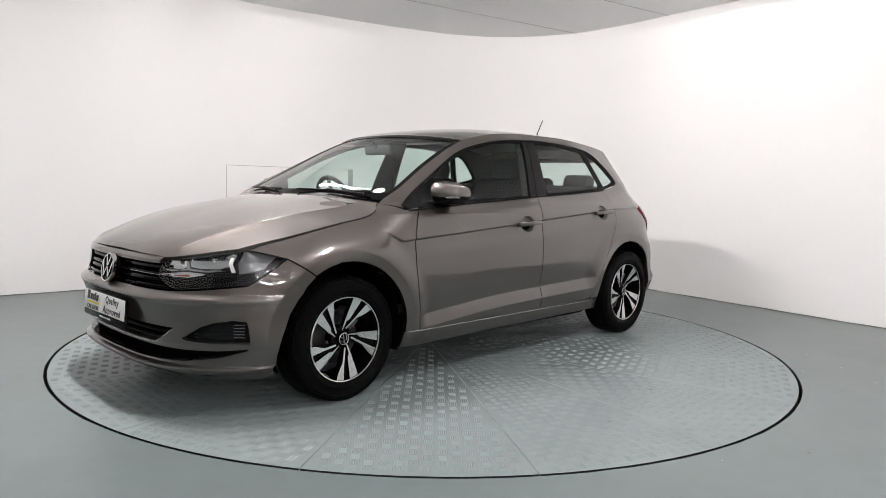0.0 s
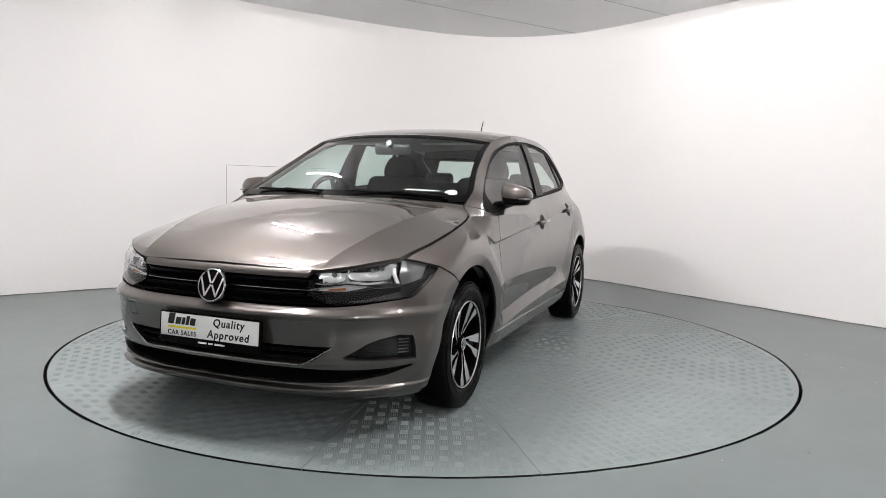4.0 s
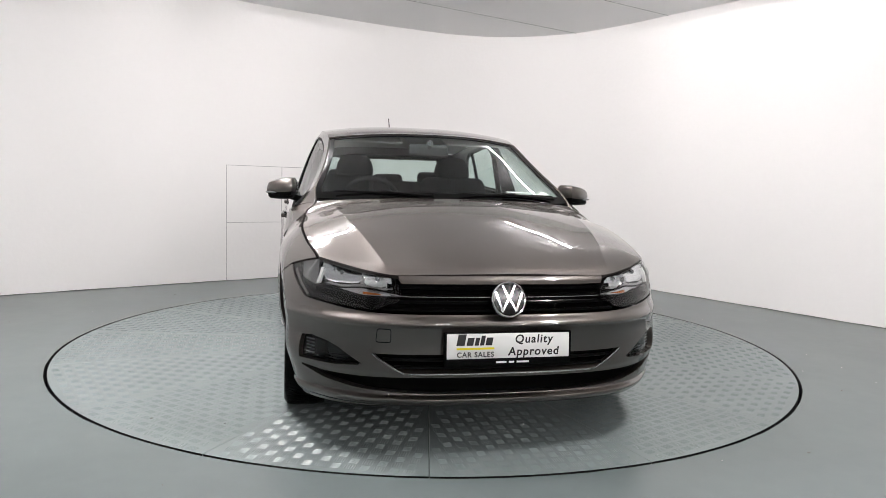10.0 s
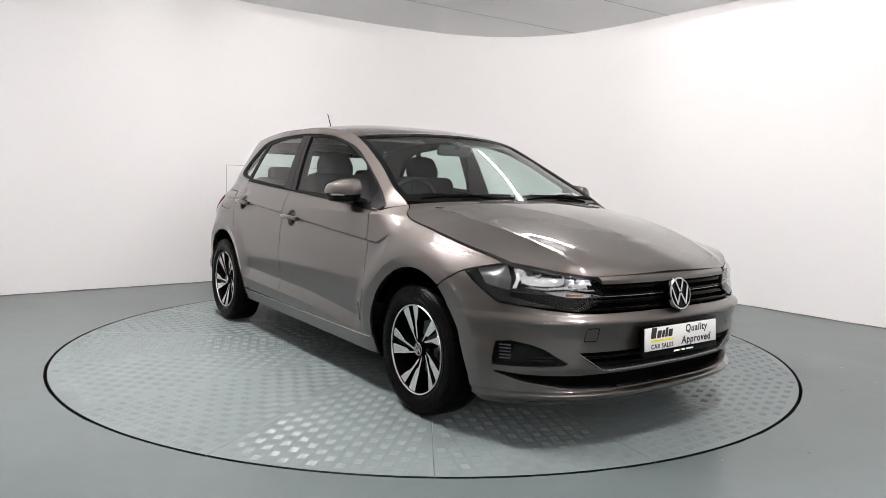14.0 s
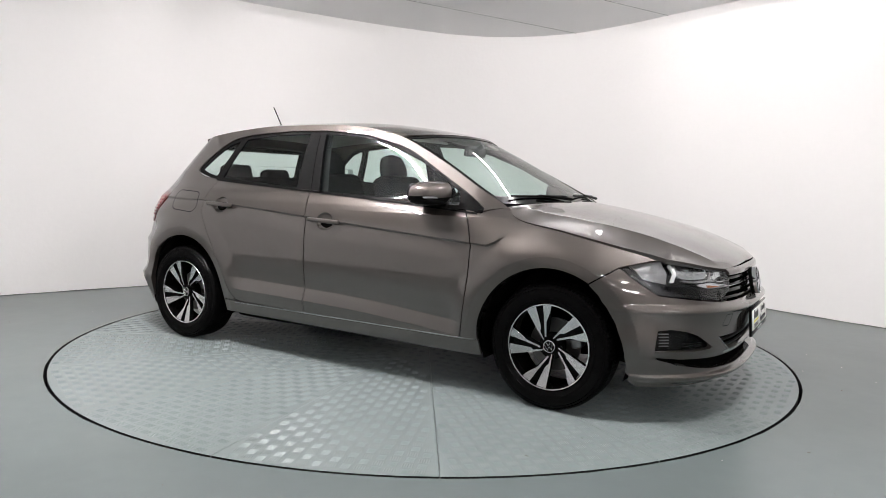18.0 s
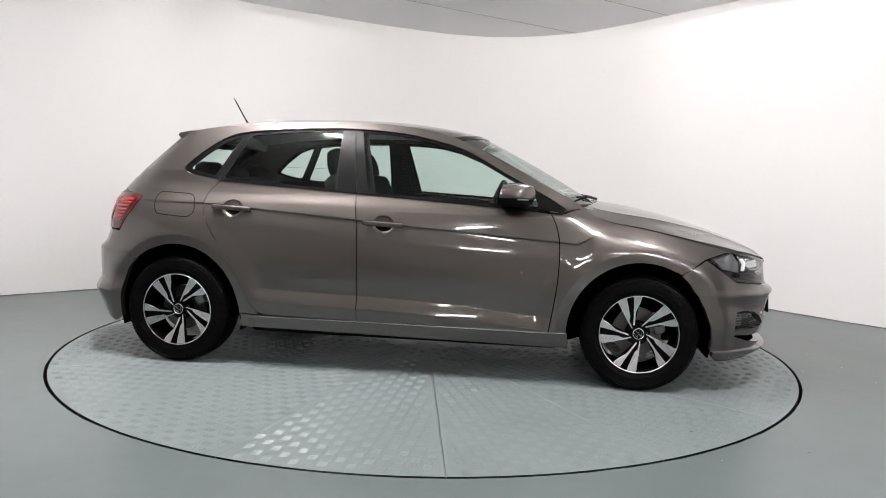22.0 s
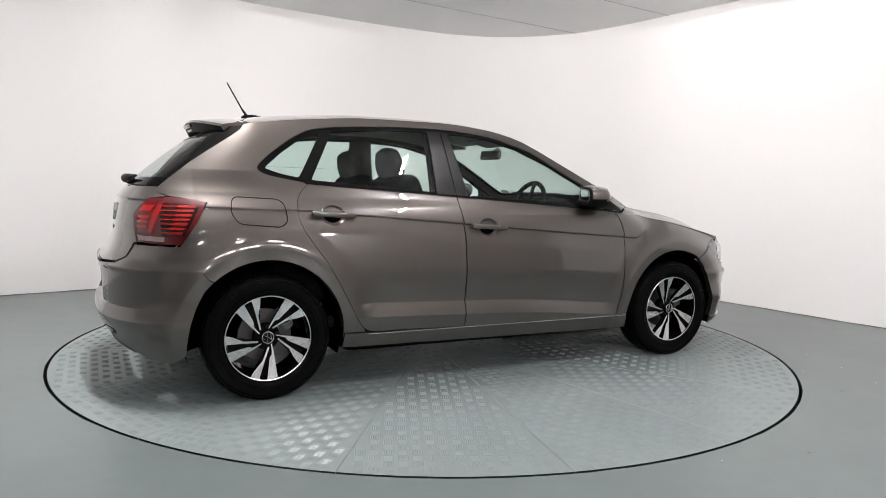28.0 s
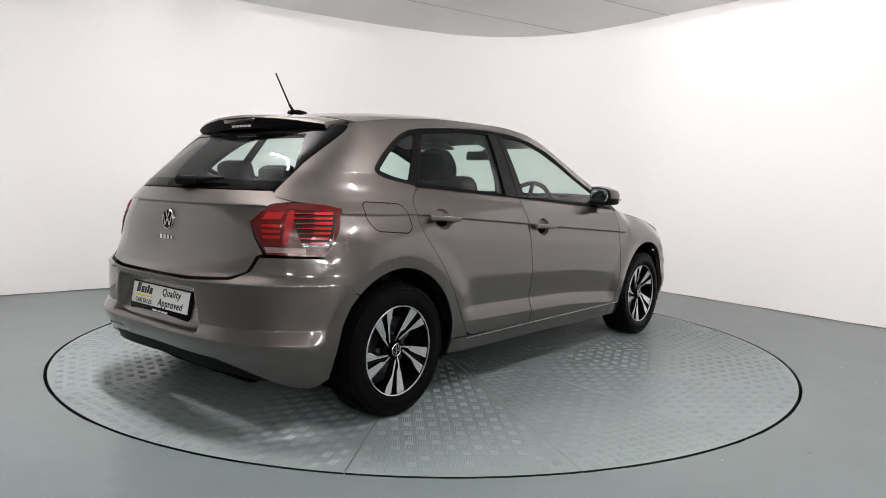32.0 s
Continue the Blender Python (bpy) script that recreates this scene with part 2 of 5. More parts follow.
def trimmed(name, loops, cell, fn, material, parent, skirt=0.014, label="", centre=(0, 0, 0.6), lift=0.0):
    """A panel: the part of the surface fn(u, v) inside the loops (the first is the rim, the rest are openings), with folded-in edges."""
    loops = [np.array(l, float) for l in loops]
    cu, cv = cell if isinstance(cell, tuple) else (cell, cell)
    lo, hi = loops[0].min(0), loops[0].max(0)
    nu, nv = max(2, int(math.ceil((hi[0] - lo[0]) / cu))), max(2, int(math.ceil((hi[1] - lo[1]) / cv)))
    us, vs = np.linspace(lo[0], hi[0], nu + 1), np.linspace(lo[1], hi[1], nv + 1)
    g = np.stack(np.meshgrid(us, vs, indexing="ij"), -1)
    c = (g[:-1, :-1] + g[1:, 1:]).reshape(-1, 2) / 2
    inside = np.zeros(len(c), bool)
    seg_a = np.concatenate(loops)
    seg_b = np.concatenate([np.roll(l, -1, 0) for l in loops])
    for a, b in zip(seg_a, seg_b):
        if a[1] != b[1]:
            hit = (a[1] > c[:, 1]) != (b[1] > c[:, 1])
            inside ^= hit & (c[:, 0] < (b[0] - a[0]) * (c[:, 1] - a[1]) / (b[1] - a[1]) + a[0])
    keep = inside.reshape(nu, nv)
    vid = np.arange((nu + 1) * (nv + 1)).reshape(nu + 1, nv + 1)
    q = np.stack([vid[:-1, :-1], vid[1:, :-1], vid[1:, 1:], vid[:-1, 1:]], -1)[keep]
    e = np.concatenate([q[:, [0, 1]], q[:, [1, 2]], q[:, [2, 3]], q[:, [3, 0]]])
    key = np.sort(e, 1) @ np.array([(nu + 1) * (nv + 1), 1])
    _, first, count = np.unique(key, return_index=True, return_counts=True)
    rim = e[first[count == 1]]
    p = g.reshape(-1, 2).copy()
    rv = np.unique(rim)
    best, bd = p[rv].copy(), np.full(len(rv), 1e9)
    sc = np.array([1 / cu, 1 / cv])
    for a, b in zip(seg_a, seg_b):
        ab = (b - a) * sc
        l2 = ab @ ab
        if l2 == 0:
            continue
        t = np.clip(((p[rv] - a) * sc) @ ab / l2, 0, 1)
        near = a + t[:, None] * (b - a)
        d = (((p[rv] - near) * sc) ** 2).sum(1)
        m = d < bd
        best[m], bd[m] = near[m], d[m]
    p[rv] = best
    for l in loops:
        d0, d1 = l - np.roll(l, 1, 0), np.roll(l, -1, 0) - l
        n0, n1 = np.linalg.norm(d0 * sc, axis=1), np.linalg.norm(d1 * sc, axis=1)
        cs = ((d0 * sc) * (d1 * sc)).sum(1) / np.maximum(n0 * n1, 1e-12)
        for k in np.where(cs < 0.85)[0]:
            i = np.argmin((((p[rv] - l[k]) * sc) ** 2).sum(1))
            p[rv[i]] = l[k]
    used = np.unique(q)
    remap = np.full(len(p), -1)
    remap[used] = np.arange(len(used))
    uv = p[used]
    q, rim = remap[q], remap[rim]
    h = 1e-4
    P = fn(uv[:, 0], uv[:, 1])
    du = fn(uv[:, 0] + h, uv[:, 1]) - fn(uv[:, 0] - h, uv[:, 1])
    dv = fn(uv[:, 0], uv[:, 1] + h) - fn(uv[:, 0], uv[:, 1] - h)
    N = np.cross(du, dv)
    N /= np.maximum(np.linalg.norm(N, axis=1, keepdims=True), 1e-12)
    ref = P - np.array([0, 0, 0]) - np.stack([np.clip(P[:, 0], -1.2, 1.2) * 0.9 + centre[0], np.full(len(P), centre[1]), np.full(len(P), centre[2])], -1)
    if (N * ref).sum() < 0:
        N, q, rim = -N, q[:, ::-1], rim[:, ::-1]
    P = P + N * lift
    verts, faces, normals = P, [tuple(f) for f in q], N
    if skirt:
        rv = np.unique(rim)
        pos = {int(k): i for i, k in enumerate(rv)}
        n0, n1 = len(P), len(P) + len(rv)
        out = np.zeros((len(rv), 3))
        for a, b in rim:
            w = np.cross(P[b] - P[a], N[a])
            out[pos[int(a)]] += w
            out[pos[int(b)]] += w
        out /= np.maximum(np.linalg.norm(out, axis=1, keepdims=True), 1e-12)
        verts = np.concatenate([P, P[rv], P[rv] - N[rv] * skirt])
        normals = np.concatenate([N, out, out])
        faces += [(n0 + pos[int(b)], n0 + pos[int(a)], n1 + pos[int(a)], n1 + pos[int(b)]) for a, b in rim]
    return mesh_part(name, verts, faces, material, parent, label, normals=normals)


# ---- room ----
WALL_LINE = spline([(-6.2, -4.0), (-5.9, -1.2), (-4.7, 0.45), (-3.66, 1.27), (-2.10, 2.50), (-1.30, 3.05), (-0.47, 3.55), (0.25, 3.87), (0.80, 3.92),
                    (1.27, 3.79), (1.69, 3.52), (2.08, 3.06), (2.42, 2.54), (3.04, 1.66), (3.68, 0.75), (4.9, -0.9), (5.6, -2.6), (5.7, -4.6)], 10)
WALL_LINE += [(5.9, -7.0), (6.0, -12.8), (-6.4, -12.8), (-6.3, -7.0)]


def ring_wall():
    n = len(WALL_LINE)
    v, f = [], []
    pts = np.array(WALL_LINE)
    cen = pts.mean(0)
    for p in pts:
        o = p + (p - cen) / np.linalg.norm(p - cen) * 0.15
        v += [(p[0], p[1], 0), (p[0], p[1], CEIL), (o[0], o[1], CEIL), (o[0], o[1], 0)]
    for i in range(n):
        j = (i + 1) % n
        for a in range(4):
            b = (a + 1) % 4
            f.append((i * 4 + a, j * 4 + a, j * 4 + b, i * 4 + b))
    # unseen stretches added: grey back and white left shape what the car reflects
    far = [q for q in f if max(v[i][1] for i in q) < -3.2 and max(v[i][0] for i in q) > -5.5]
    near = [q for q in f if q not in far]

    def only(faces):
        used = sorted({i for q in faces for i in q})
        at = {k: i for i, k in enumerate(used)}
        return [v[k] for k in used], [tuple(at[k] for k in q) for q in faces]
    back = mesh_part("wall_back", *only(far), BACKWALL, smooth=True)
    tagged(back, "unseen grey wall added to close the open side of the studio", "wall", kind="structure")
    ob = mesh_part("wall_studio", *only(near), WALL, smooth=True)
    return tagged(ob, "white painted curved studio wall with faint marks", "wall", kind="structure")


ring_wall()


def along_wall(name, x0, x1, z0, z1, proud, material, label, category):
    """A slab laid on the wall between two x on its far left stretch."""
    pts = np.array(WALL_LINE)
    pts = pts[(pts[:, 0] < 0.2) & (pts[:, 1] > 0.2)]
    xs = np.linspace(x0, x1, 7)
    ys = np.interp(xs, pts[:, 0], pts[:, 1])
    d = np.gradient(np.stack([xs, ys], -1), axis=0)
    nrm = np.stack([d[:, 1], -d[:, 0]], -1) / np.linalg.norm(d, axis=1, keepdims=True)
    v = []
    for x, y, n in zip(xs, ys, nrm):
        q = (x + n[0] * proud, y + n[1] * proud)
        v += [(x, y, z0), (*q, z0), (*q, z1), (x, y, z1)]
    f = [(i * 4 + a, i * 4 + 4 + a, i * 4 + 4 + (a + 1) % 4, i * 4 + (a + 1) % 4) for i in range(6) for a in range(4)] + [(0, 1, 2, 3), (27, 26, 25, 24)]
    return tagged(mesh_part(name, v, f, material), label, category, kind="structure")


along_wall("trim_1", -2.096, -0.9, 0.0, 1.192, 0.0015, JOINT, "grey joint round the wall hatch boards", "trim")
for hx0, hx1 in ((-2.094, -1.6095), (-1.6055, -0.95)):
    for hz0, hz1 in ((0.004, 0.601), (0.605, 1.188)):
        along_wall("wall_panel", hx0 + 0.001, hx1, hz0, hz1, 0.004, WALL, "flush white painted hatch board in the wall", "wall panel")


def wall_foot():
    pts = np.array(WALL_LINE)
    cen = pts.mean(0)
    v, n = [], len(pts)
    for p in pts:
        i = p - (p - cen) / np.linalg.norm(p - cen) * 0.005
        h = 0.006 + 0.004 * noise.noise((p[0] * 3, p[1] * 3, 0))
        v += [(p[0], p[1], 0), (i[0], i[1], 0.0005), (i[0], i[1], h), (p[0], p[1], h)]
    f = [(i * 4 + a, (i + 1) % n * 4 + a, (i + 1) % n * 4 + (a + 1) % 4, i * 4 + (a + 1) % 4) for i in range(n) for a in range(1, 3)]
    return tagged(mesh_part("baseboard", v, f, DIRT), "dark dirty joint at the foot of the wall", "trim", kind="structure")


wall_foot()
R_TABLE, R_PIT = 2.272, 2.289


def ground():
    seg = 160
    v, f = [], []
    for r in (R_PIT, 2.6, 3.5, 15.0):
        for i in range(seg):
            a = 2 * math.pi * i / seg
            jit = 0.003 * noise.noise((40 * math.cos(a), 40 * math.sin(a), 3)) if r == R_PIT else 0
            v.append(((r + jit) * math.cos(a), (r + jit) * math.sin(a), 0))
    for k in range(3):
        for i in range(seg):
            j = (i + 1) % seg
            f.append((k * seg + i, (k + 1) * seg + i, (k + 1) * seg + j, k * seg + j))
    n = len(v)
    for i in range(seg):
        x, y, _ = v[i]
        v.append((x, y, -0.16))
    for i in range(seg):
        j = (i + 1) % seg
        f.append((i, j, n + j, n + i))
    f.append(tuple(n + i for i in range(seg)))
    me = mesh_part("floor", v, f, FLOOR)
    me.data.materials.append(GAP)
    for p in me.data.polygons:
        if p.index >= 3 * seg:
            p.material_index = 1
    return tagged(me, "grey-green painted concrete floor, scuffed and glossy", "floor", kind="structure")


ground()


def ceiling():
    bm = bmesh.new()
    box(bm, (14.0, 18.4, 0.12), pose(0, -4.5, CEIL + 0.06))
    n = len(bm.faces)
    # joints between boards 1.22 m wide
    for k in range(-6, 4):
        c = Vector((-0.291, 2.336, 0)) + Vector((0.545, -0.838, 0)) * (1.22 * -k)
        box(bm, (16.0, 0.004, 0.003), pose(c.x, c.y, CEIL - 0.0012, 0, 0, 33))
    for f in bm.faces[n:]:
        f.material_index = 1
    ob = part("ceiling", bm, [CEILING, JOINT], smooth=False)
    return tagged(ob, "grey painted flat ceiling with board joints", "ceiling", kind="structure")


ceiling()

# ---- turntable ----
turntable = tagged(new("turntable"), "round grey-green turntable of steel tread plate sectors", "turntable")


def turntable_parts():
    v, f = lathe([(0.0, -0.02), (R_TABLE, -0.02), (R_TABLE, -0.10), (0.0, -0.10)], 160, "Z")
    mesh_part("turntable_base", v, f, GAP, turntable)
    rng = np.random.default_rng(4)
    r0 = 0.12
    for s in range(16):
        a0, a1 = radians(11.25 + 22.5 * s), radians(11.25 + 22.5 * (s + 1))
        mid = (a0 + a1) / 2
        g = 0.0016
        verts, faces = [], []
        arc = np.linspace(a0, a1, 13)
        for z in (0.0, -0.02):
            for r in (r0, R_TABLE):
                for k, a in enumerate(arc):
                    off = g / r * (1 if k == 0 else -1 if k == 12 else 0)
                    verts.append((r * math.cos(a + off), r * math.sin(a + off), z))
        for k in range(12):
            faces.append((k, 13 + k, 14 + k, k + 1))
            faces.append((13 + k, 39 + k, 40 + k, 14 + k))
        faces += [(0, 26, 39, 13), (12, 25, 51, 38)]
        # raised tread bars, five to a group, turned by a quarter from group to group
        p = 0.056
        ca, sa = math.cos(mid), math.sin(mid)
        for i in range(int(r0 / p), int(R_TABLE / p) + 1):
            for j in range(-9, 10):
                x, y = (i + 0.5) * p, (j + 0.5) * p
                rr, an = math.hypot(x, y), math.atan2(y, x)
                if not r0 + 0.03 < rr < R_TABLE - 0.03 or abs(an) * rr > radians(11.25) * rr - 0.028:
                    continue
                turn = (i + j) % 2
                for k in range(5):
                    o = (k - 2) * 0.0095
                    l, w = 0.0185, 0.0026
                    ux, uy = (1, 0) if turn else (0, 1)
                    wx, wy = -uy, ux
                    cx, cy = x + wx * o, y + wy * o
                    base = len(verts)
                    for dl, dw, z in ((-l, -w, 0), (l, -w, 0), (l, w, 0), (-l, w, 0), (-l * 0.8, 0, 0.0013), (l * 0.8, 0, 0.0013)):
                        px, py = cx + ux * dl + wx * dw, cy + uy * dl + wy * dw
                        verts.append((ca * px - sa * py, sa * px + ca * py, z))
                    faces += [(base, base + 1, base + 5, base + 4), (base + 1, base + 2, base + 5), (base + 2, base + 3, base + 4, base + 5), (base + 3, base, base + 4)]
        tp = mesh_part("tread_plate", verts, faces, PLATE, turntable)
        tp.data.materials.append(GAP)
        for k in range(12):
            tp.data.polygons[2 * k + 1].material_index = 1
    v, f = lathe([(0.0, 0.0), (r0 - 0.003, 0.0), (r0 - 0.003, -0.02)], 48, "Z")
    mesh_part("centre_plate", v, f, PLATE, turntable)


turntable_parts()


def specks(name, n, r0, r1, seed, material, size, parent=None, label=""):
    """Small flat flakes scattered on a ring of the floor."""
    rng = np.random.default_rng(seed)
    v, f = [], []
    for _ in range(n):
        r, a = math.sqrt(rng.uniform(r0 * r0, r1 * r1)), rng.uniform(0, 2 * math.pi)
        cx, cy, w = r * math.cos(a), r * math.sin(a), size * rng.uniform(0.35, 1.3) ** 2
        b, m = len(v), 5
        for z, k in ((0.0, 1.0), (0.0022, 0.75)):
            for i in range(m):
                t = 2 * math.pi * i / m
                e = w * k * (0.6 + 0.4 * math.cos(t + b) ** 2)
                v.append((cx + e * math.cos(t) * 1.4, cy + e * math.sin(t), z))
        f.append(tuple(b + m + i for i in range(m)))
        f += [(b + i, b + (i + 1) % m, b + m + (i + 1) % m, b + m + i) for i in range(m)]
    return tagged(mesh_part(name, v, f, material, parent), label, "" if parent else "dirt", kind="stuff")


specks("dirt_specks", 90, 0.5, 2.2, 11, DIRT, 0.005, turntable, "small dark flecks of dirt")
specks("floor_specks", 120, 2.33, 4.2, 5, DIRT, 0.0045, None, "small dark flecks of dirt on the floor")
specks("paint_chips", 34, 2.31, 2.9, 8, JOINT, 0.0035, None, "small pale chips on the painted floor")


# ---- fluorescent battens ----
def batten(x, y, turn, length, lit, drop):
    b = tagged(new("fluorescent_batten"), "white ceiling batten with one bare lit fluorescent tube", "ceiling light", "fluorescent battens")
    bm = bmesh.new()
    box(bm, (length, 0.04, 0.045), pose(0, 0, 0.0225), 0.006)
    part("batten_body", bm, BATTEN, b)
    bm = bmesh.new()
    rod(bm, (-length / 2 + 0.03, 0, -0.02), (length / 2 - 0.03, 0, -0.02), 0.014, seg=14)
    part("tube", bm, lit, b)
    for s in (-1, 1):
        bm = bmesh.new()
        box(bm, (0.02, 0.03, 0.05), pose(s * (length / 2 - 0.02), 0, -0.02), 0.004)
        part("tube_holder", bm, BATTEN, b)
    if drop:
        for s in (-1, 1):
            bm = bmesh.new()
            rod(bm, (s * length * 0.3, 0, 0.045), (s * length * 0.3, 0, 0.045 + drop), 0.003, seg=6)
            part("hanger", bm, SILVER, b)
    b.matrix_basis = pose(x, y, CEIL - 0.045 - drop, 0, 0, turn)


# four over the turntable, an unseen fill row added over the open side, more in the hall beyond
for bx, by, bl, turn, lit in ((1.25, 1.10, 1.3, -56, FAINTTUBE), (-1.5, 1.1, 1.1, -56, DIMTUBE), (-1.42, -1.15, 1.1, -56, STRONGTUBE), (1.55, -2.15, 0.6, -56, STRONGTUBE),
                              (-1.0, -5.6, 0.5, 4, WEAKTUBE), (0.9, -5.6, 0.5, 4, WEAKTUBE), (2.8, -5.6, 0.5, 4, WEAKTUBE)):
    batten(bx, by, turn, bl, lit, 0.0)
for bx, by, lit in ((-1.7, -9.2, WEAKTUBE), (0.6, -9.6, WEAKTUBE), (1.9, -9.4, WEAKTUBE), (3.2, -9.0, WEAKTUBE), (4.4, -9.2, TUBE), (5.2, -7.8, TUBE)):
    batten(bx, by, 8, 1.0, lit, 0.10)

# ---- car body surface: x forward, y to the car's left, z up ----
SECTION = table([(0.10, 0.780), (0.16, 0.800), (0.21, 0.818), (0.30, 0.846), (0.42, 0.868), (0.55, 0.872), (0.68, 0.866), (0.78, 0.856), (0.86, 0.842),
                 (0.92, 0.822), (0.98, 0.790), (1.11, 0.744), (1.24, 0.694), (1.345, 0.642), (1.42, 0.590)])
NOSE = table([(0.10, 1.900), (0.15, 1.980), (0.185, 2.020), (0.196, 2.046), (0.214, 2.064), (0.222, 2.066), (0.2245, 2.063), (0.236, 2.034), (0.304, 2.036), (0.33, 2.046), (0.42, 2.054), (0.505, 2.080), (0.5205, 2.091), (0.527, 2.089),
              (0.556, 2.052), (0.66, 2.036), (0.684, 2.034), (0.71, 2.008), (0.80, 1.930), (0.90, 1.800)])
TAIL = table([(0.10, -1.900), (0.18, -1.940), (0.26, -1.968), (0.38, -1.995), (0.50, -2.004), (0.610, -2.006), (0.628, -2.009), (0.633, -2.004), (0.672, -1.962), (0.75, -1.932),
              (0.86, -1.916), (0.93, -1.905), (0.99, -1.872), (1.137, -1.720), (1.28, -1.535), (1.36, -1.42)])
HOOD_EDGE = table([(0.94, 0.958), (0.99, 0.952), (1.03, 0.916), (1.09, 0.889), (1.15, 0.876), (1.26, 0.859), (1.345, 0.842), (1.45, 0.819), (1.545, 0.797), (1.64, 0.775), (1.747, 0.747)])
N_FRONT, N_REAR = 2.9, 3.1


ROLL_TOP = table([(0.80, 0.950), (0.95, 0.925), (1.09, 0.893), (1.26, 0.859), (1.345, 0.842), (1.45, 0.819), (1.545, 0.797), (1.64, 0.775), (1.747, 0.747)])
ROLL_SIDE = table([(0.80, 0.772), (0.95, 0.757), (1.09, 0.750), (1.17, 0.760), (1.26, 0.773), (1.345, 0.776), (1.45, 0.770), (1.545, 0.760), (1.64, 0.742), (1.747, 0.719)])


def roll(x, z):
    """How far the wing shoulder rolls over to meet the edge of the bonnet."""
    ze = ROLL_TOP(x)
    k = np.clip((z - (ze - 0.19)) / 0.19, 0, 1.12)
    return ease((x - 0.72) / 0.30) * np.maximum(plain_width(x, ze) - ROLL_SIDE(x), 0) * (1 - ease((x - 1.72) / 0.15)) * k ** 2.2


def narrow(x, z):
    """How the upper body draws in towards the tail."""
    k = np.clip((-x - 0.55) / 0.75, 0, 1.4) ** 2
    return 1 - k * ease((z - 0.80) / 0.25) * (0.048 + np.clip(z - 1.1, 0, 0.3) * 0.16)


def plain_width(x, z):
    """Half width of the body before its shoulders roll over."""
    x, z = np.asarray(x, float), np.asarray(z, float)
    b = SECTION(z)
    b = b * (1 - np.clip((z - 0.90) * 0.75, 0, 0.32) * np.clip((x + 0.2) / 1.15, 0, 1.1) ** 1.3)
    b = b * narrow(x, z)
    uf = np.clip((x - 1.25) / (NOSE(z) - 1.25), 0, 0.99999)
    ur = np.clip((x + 1.25) / (TAIL(z) + 1.25), 0, 0.99999)
    return b * (1 - uf ** N_FRONT) ** (1 / N_FRONT) * (1 - ur ** N_REAR) ** (1 / N_REAR)


def width_at(x, z):
    """Half width of the body at x and z."""
    return plain_width(x, z) - roll(np.asarray(x, float), np.asarray(z, float))


CREASE_Z = table([(-1.75, 0.925), (-1.13, 0.916), (-0.84, 0.896), (-0.24, 0.853), (0.0, 0.834), (0.85, 0.775), (0.945, 0.769), (0.985, 0.785), (1.035, 0.814), (1.1, 0.83)])
HANDLES = ((-0.092, 0.829), (-0.965, 0.889))
LOW_Z = table([(-1.0, 0.452), (-0.75, 0.447), (-0.22, 0.433), (0.14, 0.421), (0.80, 0.368), (1.0, 0.35)])


def abs_x(x):
    return np.abs(np.asarray(x, float))


def flare(x, z):
    """The lips round the wheel arches."""
    r = 0.0
    for cx, cz in ((1.285, 0.295), (-1.285, 0.295)):
        q = np.hypot(x - cx, (z - cz) * 0.985)
        r = r + 0.5 * 0.024 * ease((abs_x(x) - 1.50) / 0.16) * ease((0.50 - z) / 0.16)
        r = r + (0.013 * ease((0.56 - q) / 0.12) - 0.010 * np.clip((0.432 - q) / 0.057, 0, 1.2)) * ease((z - 0.12) / 0.1)
    return r


def relief(x, z):
    """Pressed lines of the flank: the shoulder line through the handles, the line low on the doors, the lips of the arches."""
    d = z - CREASE_Z(x)
    on = ease((x + 1.72) / 0.10) * ease((1.045 - x) / 0.05)
    below = 0.0035 - 0.0095 * ease(-d / 0.011) + 0.006 * ease((-d - 0.011) / 0.10)
    r = on * np.where(d >= 0, 0.0035 * np.exp(-np.clip(d, 0, 1) / 0.055), below)
    d2 = LOW_Z(x) - z
    on2 = ease((x + 0.88) / 0.16) * ease((0.86 - x) / 0.12)
    soft = 0.5 * (d2 + np.sqrt(d2 * d2 + 0.0025 ** 2))
    r = r + on2 * (0.031 * np.clip(soft / 0.070, 0, 1) - 0.016 * np.exp(-(np.clip(-d2, 0, 1) / 0.10) ** 2))
    d3 = z - 0.990
    r = r + 0.006 * ease((-x - 1.22) / 0.2) * np.exp(-np.sqrt(d3 * d3 + 0.006 ** 2) / np.where(d3 > 0, 0.035, 0.06))
    # hollows behind the door handles
    for hx, hz in HANDLES:
        q = ((x - hx) / 0.060) ** 2 + ((z - hz) / 0.050) ** 2
        r = r - 0.024 * np.sqrt(np.clip(1 - q, 0, 1)) * ease((1 - q) / 0.25)
    return r + flare(x, z)


def flank(side):
    def fn(x, z):
        return np.stack([x, side * (width_at(x, z) + relief(x, z)), z], -1)
    return fn


def front(phi, z):
    """Nose surface by the angle round the plan (0 on the middle) and the height."""
    a, b = NOSE(z) - 1.25, plain_width(1.25, z)
    s, c = np.sin(np.abs(phi)), np.cos(phi)
    x = 1.25 + a * np.maximum(c, 1e-6) ** (2 / N_FRONT)
    y = b * np.maximum(s, 1e-9) ** (2 / N_FRONT)
    return np.stack([x, np.sign(phi) * (y - roll(x, z) * ease(y / 0.5) + flare(x, z) * ease(y / 0.5)), z], -1)


